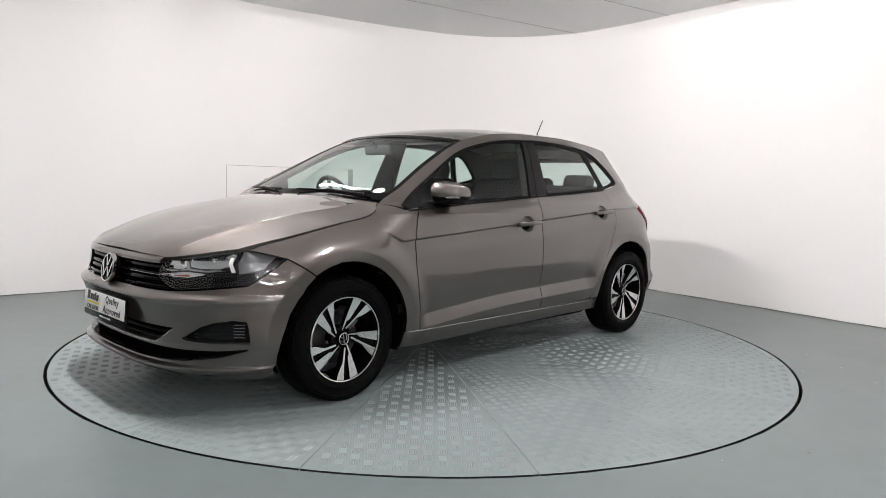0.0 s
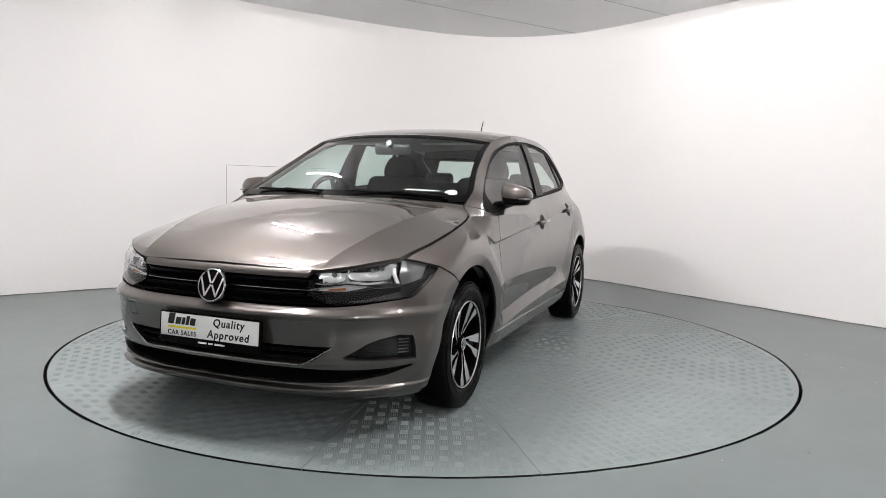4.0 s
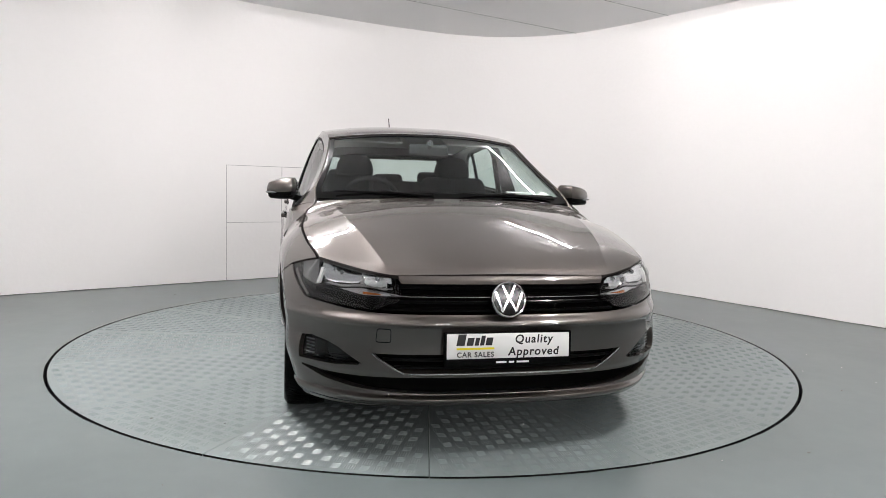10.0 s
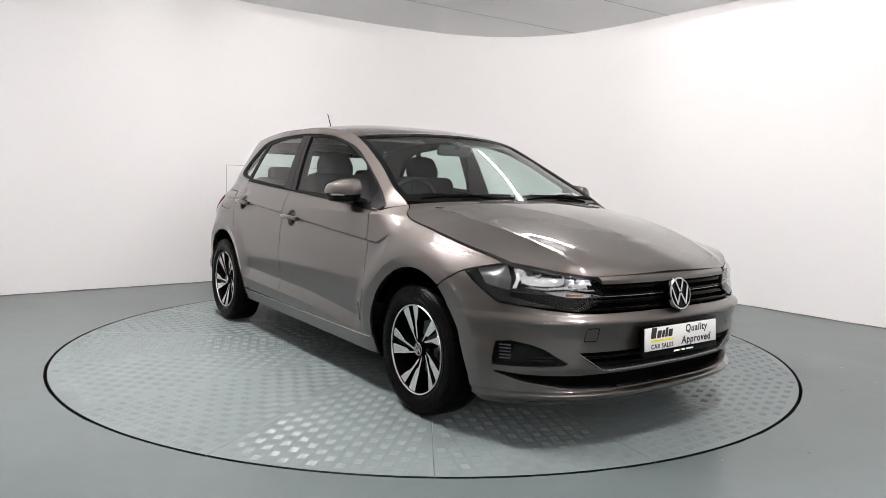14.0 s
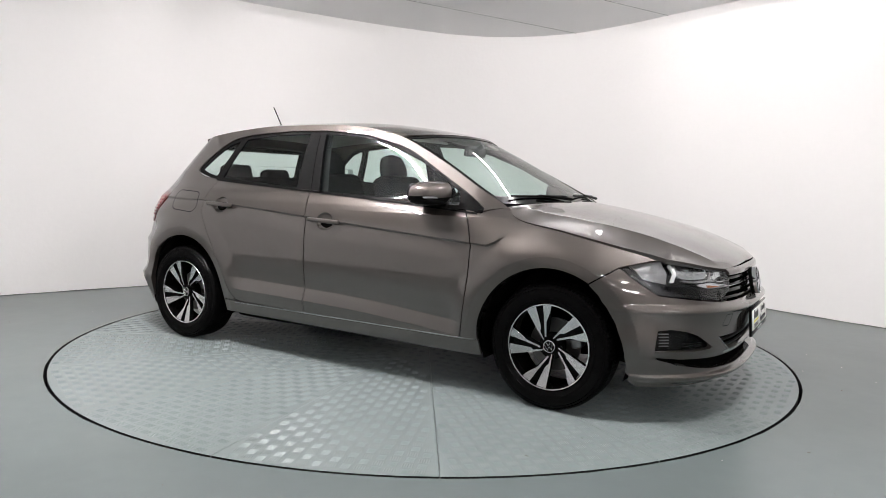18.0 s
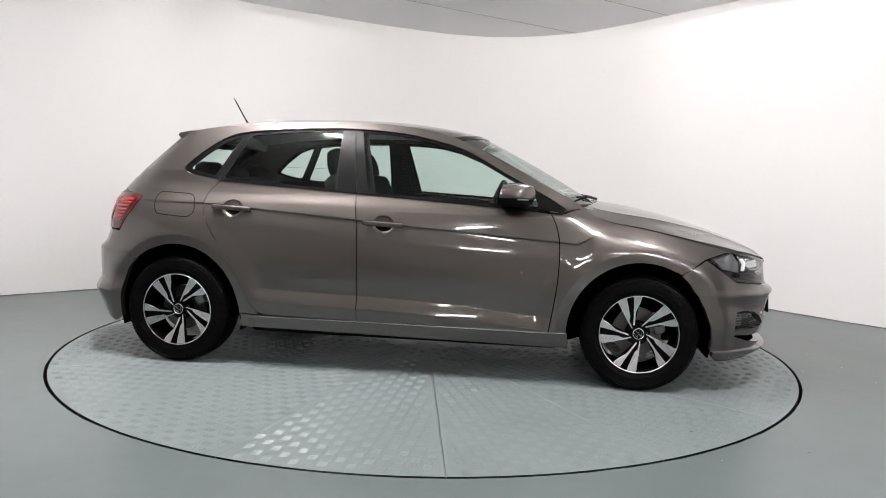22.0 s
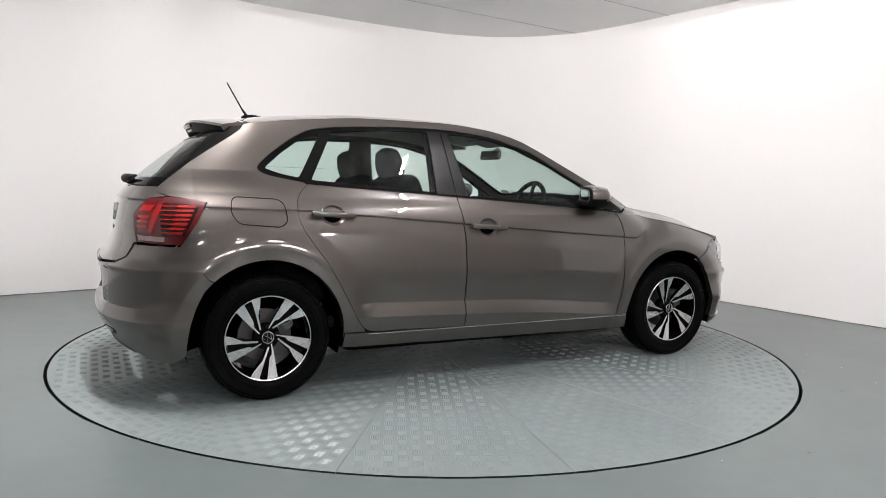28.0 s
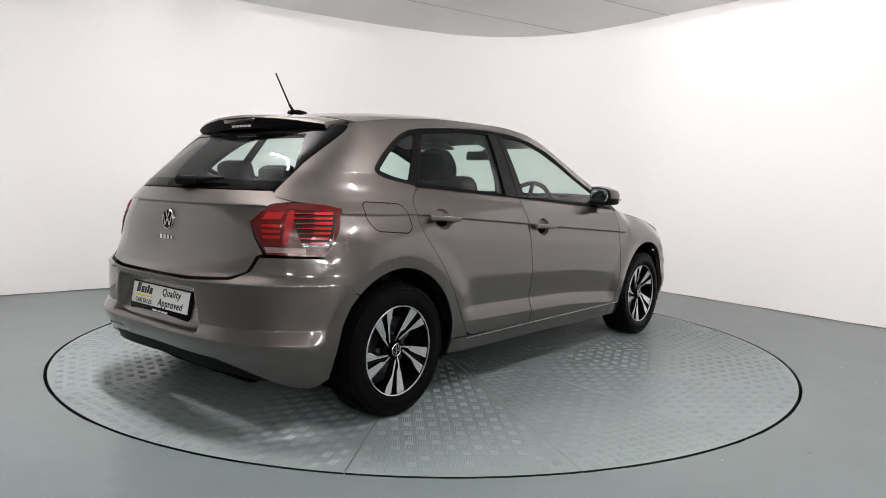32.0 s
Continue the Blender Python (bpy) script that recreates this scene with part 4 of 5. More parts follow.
    for s in (1, -1):
        headlamp(s)
    loop = as_front(rounded([(-0.455, 0.500), (-0.505, 0.500), (-0.508, 0.445), (-0.452, 0.445)], 0.008, 3))
    a = np.array(dense(loop, 3))
    o, i = np.array(shrink(loop, -0.002)), np.array(shrink(loop, 0.002))
    n = len(o)
    v = np.concatenate([front(o[:, 0], o[:, 1]), front(i[:, 0], i[:, 1])]) + np.array([0.0012, 0, 0])
    mesh_part("tow_cover_joint", v, [(k, (k + 1) % n, n + (k + 1) % n, n + k) for k in range(n)], SEAL, car)


def bar(name, line, height, depth, material, parent=None, label=""):
    """A rounded bar that follows a line of points across the car."""
    line = np.asarray(line)
    n = len(line)
    tang = np.gradient(line, axis=0)
    out = np.stack([tang[:, 1], -tang[:, 0], np.zeros(n)], -1)
    out /= np.maximum(np.linalg.norm(out, axis=1, keepdims=True), 1e-9)
    if (out[:, 0] * np.sign(line[:, 0])).sum() < 0:
        out = -out
    prof = [(-0.5, -1), (-0.5, -0.2), (-0.3, 0), (0.3, 0), (0.5, -0.2), (0.5, -1)]
    v = np.concatenate([line + out * (d * depth) + np.array([0, 0, h * height]) for h, d in prof])
    f = [(k * n + i, k * n + i + 1, (k + 1) % 6 * n + i + 1, (k + 1) % 6 * n + i) for k in range(6) for i in range(n - 1)]
    f += [tuple(k * n for k in range(6)), tuple(k * n + n - 1 for k in range(6))[::-1]]
    ob = mesh_part(name, v, f, material, parent or car, label, smooth=True)
    bm = bmesh.new()
    bm.from_mesh(ob.data)
    bmesh.ops.recalc_face_normals(bm, faces=bm.faces)
    bm.to_mesh(ob.data)
    bm.free()
    return ob


def badge(x, z, r, parent, way, tilt):
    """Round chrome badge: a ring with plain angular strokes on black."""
    m = pose(x, 0, z, 0, -tilt * 1.0, 0 if way > 0 else 180)
    v, f = lathe([(0.001, 0.0), (r, 0.0), (r * 0.99, -0.03)], 40, "Z")
    turn = m @ Matrix(((0, 0, 1, 0), (1, 0, 0, 0), (0, 1, 0, 0), (0, 0, 0, 1)))
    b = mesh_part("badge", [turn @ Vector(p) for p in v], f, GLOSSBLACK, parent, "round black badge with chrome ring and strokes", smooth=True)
    v, f = lathe([(r * 0.90, 0.0), (r * 0.91, 0.005), (r * 0.97, 0.006), (r * 1.02, 0.002), (r * 1.02, -0.012)], 40, "Z")
    mesh_part("badge_ring", [turn @ Vector(p) for p in v], f, CHROME, b, smooth=True)
    bm = bmesh.new()
    w = r * 0.135

    def stroke(p, q):
        p, q = Vector((p[0] * r, p[1] * r, 0.003)), Vector((q[0] * r, q[1] * r, 0.003))
        d = q - p
        a = math.atan2(d.y, d.x)
        box(bm, (d.length + w * 0.5, w, 0.006), Matrix.Translation((p + q) / 2) @ Matrix.Rotation(a, 4, "Z"), 0.0012, 1)
    for s in (1, -1):
        stroke((s * 0.36, 0.80), (s * 0.06, 0.14))
        stroke((s * 0.78, 0.42), (s * 0.40, -0.66))
        stroke((s * 0.40, -0.66), (s * 0.06, 0.0))
    bmesh.ops.transform(bm, matrix=turn, verts=bm.verts)
    part("badge_strokes", bm, CHROME, b)
    return b


def text_part(name, body, size, m, material, parent, depth=0.0006, shear=0.0):
    cu = bpy.data.curves.new(name, "FONT")
    cu.body, cu.size, cu.align_x, cu.align_y, cu.extrude, cu.shear = body, size, "CENTER", "CENTER", depth, shear
    cu.space_character = 1.16
    cu.offset = size * 0.020
    tmp = bpy.data.objects.new(name, cu)
    scene.collection.objects.link(tmp)
    me = bpy.data.meshes.new_from_object(tmp.evaluated_get(bpy.context.evaluated_depsgraph_get()))
    bpy.data.objects.remove(tmp)
    me.materials.clear()
    me.materials.append(material)
    me.transform(m)
    ob = new(name, me)
    ob.parent = parent
    return ob


def number_plate(x, z, way):
    """Dealer plate in a black holder: words where they are common ones, bars for the brand."""
    tilt = -4 if way > 0 else 10
    m = pose(x, 0, z, 0, 0, 0 if way > 0 else 180) @ pose(0, 0, 0, 0, tilt if way > 0 else -tilt, 0) @ Matrix(((0, 0, 1, 0), (1, 0, 0, 0), (0, 1, 0, 0), (0, 0, 0, 1)))
    bm = bmesh.new()
    box(bm, (0.518, 0.132, 0.012), m @ pose(0, -0.011, -0.012), 0.004)
    h = part("plate_holder", bm, GLOSSBLACK, car, "black plate holder with dealer plate")
    bm = bmesh.new()
    box(bm, (0.496, 0.096, 0.004), m @ pose(0, 0.001, -0.004), 0.0015)
    p = part("dealer_plate", bm, WHITEPLATE, h, "white dealer plate with black words")
    text_part("plate_words", "Quality", 0.045, m @ pose(0.100, 0.025, -0.0015), INK, p, shear=0.12)
    text_part("plate_words", "Approved", 0.045, m @ pose(0.100, -0.023, -0.0015), INK, p, shear=0.12)
    text_part("plate_words", "CAR SALES", 0.027, m @ pose(-0.135, -0.032, -0.0015), INK, p)
    bm = bmesh.new()
    lean = Matrix(((1, 0.2, 0, 0), (0, 1, 0, 0), (0, 0, 1, 0), (0, 0, 0, 1)))
    for xx, w, hh in ((-0.191, 0.032, 0.044), (-0.155, 0.026, 0.030), (-0.128, 0.016, 0.030), (-0.106, 0.016, 0.038), (-0.080, 0.026, 0.030)):
        box(bm, (w, hh, 0.001), m @ pose(xx, 0.004 + hh / 2, -0.0012) @ lean)
    part("brand_bars", bm, INK, p)
    bm = bmesh.new()
    box(bm, (0.150, 0.008, 0.001), m @ pose(-0.135, -0.008, -0.0012))
    part("yellow_bar", bm, YELLOW, p)
    bm = bmesh.new()
    for k, w in enumerate((0.042, 0.022, 0.050)):
        box(bm, (w, 0.007, 0.001), m @ pose((-0.03, 0.012, 0.058)[k], -0.063, -0.0055))
    part("holder_bars", bm, WHITEINK, h)


def headlamp(s):
    """Wedge lamp: dark housing with reflectors, light strips and an amber lens under a clear cover."""
    pts = as_front([(0.420, 0.602), (0.412, 0.640), (0.424, 0.668), (0.455, 0.6925), (0.56, 0.7095), (0.64, 0.7275), (0.70, 0.7405)]) \
        + as_front([(1.745, 0.7405), (1.70, 0.7305), (1.65, 0.7175), (1.607, 0.705), (1.655, 0.673), (1.715, 0.633), (1.772, 0.596)], "x") \
        + as_front([(0.70, 0.584), (0.62, 0.573), (0.53, 0.564), (0.49, 0.572)])
    pts = [(s * a, z) for a, z in pts]

    def deep(d):
        def fn(phi, z):
            p = front(phi, z)
            return p - np.stack([np.full(len(p), d), np.sign(p[:, 1]) * d * 0.35 * np.ones(len(p)), np.zeros(len(p))], -1)
        return fn
    body = trimmed("headlamp", [dense(pts, 3)], (0.014, 0.008), deep(0.055), LAMPDARK, car, 0, "wedge-shaped headlamp with clear cover and amber lens")
    # housing rim reaching out to the cover
    arr = np.array(dense(pts, 3))
    o, i = deep(0.004)(arr[:, 0], arr[:, 1]), deep(0.056)(arr[:, 0], arr[:, 1])
    n = len(arr)
    mesh_part("lamp_rim", np.concatenate([o, i]), [(k, (k + 1) % n, n + (k + 1) % n, n + k) for k in range(n)], LAMPDARK, body, smooth=True)
    cov = trimmed("lamp_cover", [dense(shrink(pts, 0.002), 3)], (0.02, 0.012), deep(0.003), CLEAR, body, 0.0)
    cov.visible_shadow = False

    def facet(nm, ys, d, material):
        q = np.array([(s * float(front_phi(a, z)), z) for a, z in ys])
        base = deep(d)
        flute = 0.0035 if nm == "reflector" else 0.0

        def fluted(phi, z):
            p = base(phi, z)
            p[:, 0] += flute * 2 * np.abs(np.sin(phi * 38)) + flute * 0.5 * np.sin(z * 150)
            return p
        trimmed(nm, [dense([tuple(r) for r in q], 4)], (0.006, 0.003) if flute else (0.02, 0.008), fluted, material, body, 0.012)
    # satin outer cheek
    facet("lamp_cheek", [(0.775, 0.742), (0.722, 0.738), (0.735, 0.640), (0.785, 0.660)], 0.030, LENSGREY)

    def bowl(yc, zc, a, b, hollow):
        """A hollow bright reflector with flutes, its rim and its bulb cap."""
        ring = [(yc + a * c * (1.0 if c * sn >= 0 else 0.94), zc + b * sn) for c, sn in
                ((math.copysign(abs(math.cos(t)) ** 0.55, math.cos(t)), math.copysign(abs(math.sin(t)) ** 0.55, math.sin(t))) for t in np.linspace(0, 2 * math.pi, 28, endpoint=False))]
        q = [(s * float(front_phi(y, z)), z) for y, z in ring]
        base = deep(0.020)

        def dish(phi, z):
            p = base(phi, z)
            e = np.clip(1 - ((np.abs(p[:, 1]) + 0.007 - yc) / a) ** 2 * 0.8 - ((p[:, 2] - zc) / b) ** 2 * 0.8, 0, 1)
            p[:, 0] += -hollow * e ** 0.6 + 0.0016 * np.abs(np.sin(np.abs(p[:, 1]) * 120)) * e
            return p
        r = trimmed("reflector", [q], (0.004, 0.003), dish, REFLECTOR, body, 0.006)
        c = Vector(base(np.array([s * float(front_phi(yc, zc))]), np.array([zc]))[0])
        bm = bmesh.new()
        rod(bm, c + Vector((-0.05, 0, 0)), c + Vector((-0.012, 0, 0)), 0.011, 0.009, 14)
        part("bulb_cap", bm, CHROME, body)
    bowl(0.636, 0.700, 0.074, 0.040, 0.024)
    bowl(0.506, 0.681, 0.054, 0.032, 0.020)
    # lit edges: outer upright, stepped line under the bowls, slim arrow round the amber lens
    facet("light_strip", [(0.712, 0.712), (0.703, 0.712), (0.722, 0.650), (0.732, 0.650)], 0.012, WHITEPLATE)
    facet("light_strip", [(0.700, 0.661), (0.635, 0.654), (0.570, 0.661), (0.562, 0.690), (0.556, 0.690), (0.556, 0.657), (0.480, 0.648), (0.448, 0.650), (0.448, 0.645), (0.482, 0.642), (0.562, 0.652), (0.635, 0.646), (0.700, 0.655)], 0.012, SILVER)
    facet("arrow_strip", [(0.640, 0.640), (0.560, 0.646), (0.425, 0.626), (0.425, 0.622), (0.560, 0.639), (0.625, 0.634)], 0.010, CHROME)
    facet("indicator_bowl", [(0.625, 0.633), (0.560, 0.638), (0.425, 0.621), (0.480, 0.617), (0.560, 0.618)], 0.022, REFLECTOR)
    facet("amber_lens", [(0.560, 0.633), (0.500, 0.628), (0.490, 0.622), (0.560, 0.622)], 0.014, AMBER)
    facet("black_insert", [(0.470, 0.668), (0.432, 0.660), (0.424, 0.632), (0.470, 0.640)], 0.014, GLOSSBLACK)
    facet("lamp_sill", [(0.735, 0.634), (0.640, 0.628), (0.560, 0.612), (0.470, 0.612), (0.520, 0.572), (0.620, 0.585), (0.735, 0.615)], 0.022, BLACK)


# ---- tail ----
def body_rear():
    lamp = as_rear([(0.535, 0.882), (0.565, 0.925), (0.590, 0.952), (0.66, 0.960)]) + as_rear([(-1.60, 0.952), (-1.552, 0.940), (-1.600, 0.85), (-1.672, 0.748)], "x") \
        + as_rear([(0.70, 0.748), (0.625, 0.752), (0.575, 0.815)])
    for s in (1, -1):
        pts = [(s * a, z) for a, z in lamp]
        t = trimmed("tail_lamp", [dense(pts, 4)], (0.014, 0.008), rear, REDLENS, car, 0.03, "red wrap-round tail lamp with dark slats and white strip", lift=0.004)

        def lens(nm, ys, material, lift=0.0055, by="y", cell=(0.008, 0.003)):
            q = [(s * a, z) for a, z in as_rear(ys, by)]
            trimmed(nm, [dense(q, 4)], cell, rear, material, t, 0.004, lift=lift)
        # dark field with stepped bright slats on the wrap-round side
        lens("lamp_dark_field", [(-1.752, 0.934), (-1.64, 0.930), (-1.585, 0.916), (-1.652, 0.788), (-1.742, 0.785)], DARKRED, 0.0055, "x")
        for k in range(7):
            z = 0.917 - 0.0195 * k
            xo, xm = -1.594 - 0.0105 * k, -1.665 - 0.008 * k
            lens("lamp_slat", [(-1.744, z + 0.0022), (xm, z + 0.0026), (xm, z - 0.0026), (-1.744, z - 0.0022)], BRIGHTRED, 0.0085, "x")
            lens("lamp_slat", [(xm - 0.004, z + 0.0058), (xo, z + 0.0058), (xo - 0.006, z - 0.0052), (xm - 0.004, z - 0.0052)], BRIGHTRED, 0.0085, "x")
        # framed panel with a bright window and three bars on the gate side
        lens("lamp_panel", [(0.575, 0.934), (0.668, 0.937), (0.696, 0.790), (0.612, 0.790), (0.566, 0.880)], PANELRED, 0.0055)
        lens("lamp_window", [(0.590, 0.919), (0.645, 0.921), (0.643, 0.894), (0.578, 0.892)], BRIGHTRED, 0.0085)
        for k in range(3):
            z = 0.866 - 0.022 * k
            lens("lamp_slat", [(0.583 + 0.008 * k, z + 0.0065), (0.655 + 0.004 * k, z + 0.0065), (0.655 + 0.004 * k, z - 0.0055), (0.586 + 0.008 * k, z - 0.0055)], BRIGHTRED, 0.0085)
        lens("lamp_facet", [(0.655, 0.925), (0.665, 0.930), (0.692, 0.797), (0.674, 0.800), (0.662, 0.880)], MIDRED, 0.0080, cell=(0.004, 0.006))
        lens("reverse_lamp", [(0.612, 0.782), (0.745, 0.780), (0.748, 0.759), (0.626, 0.760)], PALELENS)
    lid = [(0.0, 0.640), (0.30, 0.642), (0.50, 0.655), (0.565, 0.680), (0.585, 0.745), (0.61, 0.752), (0.565, 0.815), (0.530, 0.882), (0.560, 0.925), (0.585, 0.957), (0.64, 0.966)]
    half = as_rear(lid) + [(a - 0.010, z) for a, z in as_rear([(-1.752, 0.984), (-1.748, 1.008)], "x")] + as_rear([(0.0, 1.012)])
    full = half[:-1] + [(-a, z) for a, z in half[::-1][1:-1]]
    gate = trimmed("tailgate", [dense(full, 4)], (0.014, 0.008), tailgate_at, PAINT, car, 0.02)
    # dark glass field up to the spoiler
    seam = [(-1.748, 1.014)] + [q for q in TAIL_SEAM[::-1] if 1.02 < q[1] < 1.315]
    gh = [(a - 0.010, z) for a, z in as_rear(seam, "x")]
    outer = gh + [(-a, z) for a, z in gh[::-1]]
    gi = as_rear([(0.575, 1.052), (0.545, 1.12), (0.505, 1.19), (0.455, 1.268)])
    inner = gi + [(-a, z) for a, z in gi[::-1]]
    trimmed("rear_window_border", [dense(outer, 6), dense(inner, 6)], (0.014, 0.010), rear, GLOSSBLACK, gate, 0.01)
    p = trimmed("rear_window", [dense(shrink(inner, -0.006), 6)], (0.03, 0.02), rear, REARGLASS, gate, 0.0, lift=-0.003)
    p.visible_shadow = False
    badge(float(TAIL(0.866)) - 0.004, 0.866, 0.046, gate, -1, 4)
    bm = bmesh.new()
    for k in range(4):
        box(bm, (0.005, 0.020, 0.020), pose(float(TAIL(0.785)) - 0.002, 0.045 - 0.03 * k, 0.785), 0.001, 1)
    part("name_bars", bm, CHROME, gate)
    # wiper
    bm = bmesh.new()
    a = rear(np.array([float(rear_phi(0.0, 1.03)), float(rear_phi(-0.30, 1.048))]), np.array([1.03, 1.048]))
    p0, p1 = Vector(a[0]) + Vector((-0.025, 0, 0.012)), Vector(a[1]) + Vector((-0.022, 0, 0.01))
    rod(bm, p0, p0.lerp(p1, 0.45), 0.024, 0.018, 10)
    rod(bm, p0.lerp(p1, 0.42), p1, 0.016, 0.006, 8)
    rod(bm, p0 + Vector((0.03, 0, -0.01)), p0 + Vector((-0.012, 0, 0.008)), 0.026, 0.020, 14)
    part("rear_wiper", bm, BLACK, gate)
    # near-black sheet added behind the gate to darken its joints like shade
    sheet = as_rear([(0.0, 0.60), (0.55, 0.60), (0.68, 0.66), (0.68, 0.95), (0.0, 1.00)])
    sheet = sheet[:-1] + [(-a, z) for a, z in sheet[::-1][1:]] + [(-sheet[0][0], 0.60)]
    trimmed("tailgate_shade_sheet", [dense(sheet, 4)], 0.03, rear, UNDER, car, 0, lift=-0.028)
    # bumper
    edge = [(-1.558, 0.5905), (-1.537, 0.580), (-1.575, 0.539), (-1.612, 0.46), (-1.637, 0.382), (-1.648, 0.30), (-1.652, 0.235), (-1.69, 0.208)]
    half = as_rear([(0.0, 0.628), (0.30, 0.630), (0.52, 0.645), (0.58, 0.68), (0.60, 0.738), (0.70, 0.738)]) + as_rear([(-1.666, 0.739), (-1.652, 0.7195), (-1.618, 0.6745), (-1.588, 0.635)], "x") + as_rear(edge, "x") \
        + as_rear([(0.76, 0.200), (0.71, 0.212), (0.64, 0.248), (0.55, 0.285), (0.44, 0.312), (0.0, 0.324)])
    full = half + [(-a, z) for a, z in half[::-1][1:-1]]
    trimmed("rear_bumper", [dense(full, 5)], (0.012, 0.007), bumper_at, PAINT, car, 0.03)
    half = as_rear([(0.0, 0.336), (0.44, 0.326), (0.55, 0.299), (0.64, 0.262), (0.70, 0.226), (0.60, 0.222), (0.5, 0.238), (0.0, 0.258)])
    full = half + [(-a, z) for a, z in half[::-1][1:-1]]
    trimmed("rear_valance", [dense(full, 5)], (0.02, 0.01), rear, BLACK, car, 0.03, lift=-0.012)
    number_plate(-1.968, 0.512, -1)
    spoiler()


def tailgate_at(phi, z):
    p = rear(phi, z)
    d = z - 0.945
    p[:, 0] -= np.where(d < 0, 0.008 - 0.012 * ease(-d / 0.006) + 0.004 * ease((-d - 0.012) / 0.08), 0.008 * np.exp(-np.clip(d, 0, 1) / 0.04))
    return p


def bumper_at(phi, z):
    """Rear bumper with its shelf above and the plate hollow."""
    p = rear(phi, z)
    w = np.abs(p[:, 1])
    hollow = ease((0.375 - w - (z - 0.42) * 0.25) / 0.03) * ease((z - 0.405) / 0.02) * ease((0.600 - z) / 0.02)
    p[:, 0] += (0.032 + 0.30 * (z - 0.45)) * hollow
    d = z - 0.395
    out = np.where(d > 0, 0.026 * np.clip(1 - d / 0.055, 0, 1), 0.026 - 0.016 * ease(-d / 0.10)) * ease((-p[:, 0] - 1.66) / 0.16)
    p[:, 0] -= out * np.cos(phi)
    p[:, 1] += out * np.sin(phi)
    return p


def spoiler():
    """Roof spoiler over the rear window."""
    n, v, f = 31, [], []
    for y in np.linspace(-1, 1, n):
        w = abs(y)
        yy = y * 0.520
        x0 = -1.335 + 0.040 * w ** 2
        xt = -1.550 + 0.10 * w ** 2.4
        z0 = 1.378 - 0.040 * w ** 2.2
        zt = 1.364 - 0.040 * w ** 2
        v += [(x0, yy, z0 + 0.002), ((x0 + xt) / 2, yy, (z0 + zt) / 2 + 0.007), (xt + 0.006, yy, zt), (xt - 0.002, yy, zt - 0.012), (xt + 0.020, yy, zt - 0.062 + 0.02 * w ** 3), (x0 - 0.03, yy, z0 - 0.080)]
    m = 6
    for i in range(n - 1):
        for k in range(m):
            f.append((i * m + k, i * m + (k + 1) % m, (i + 1) * m + (k + 1) % m, (i + 1) * m + k))
    f += [tuple(range(m))[::-1], tuple((n - 1) * m + k for k in range(m))]
    sp = mesh_part("roof_spoiler", v, f, PAINT, car, smooth=True)
    sp.data.materials.append(BLACK)
    for i in range((n - 1) * m):
        if i % m in (3, 4):
            sp.data.polygons[i].material_index = 1
    bm = bmesh.new()
    box(bm, (0.012, 0.26, 0.022), pose(-1.5455, 0, 1.336, 0, -24, 0), 0.004)
    part("brake_lamp", bm, DARKRED, sp, "dark red high brake lamp")
    bm = bmesh.new()
    for k in range(5):
        box(bm, (0.002, 0.024, 0.010), pose(-1.5355, 0.07 - 0.033 * k, 1.3125, 0, -24, 0))
    part("sticker_bars", bm, WHITEINK, sp)


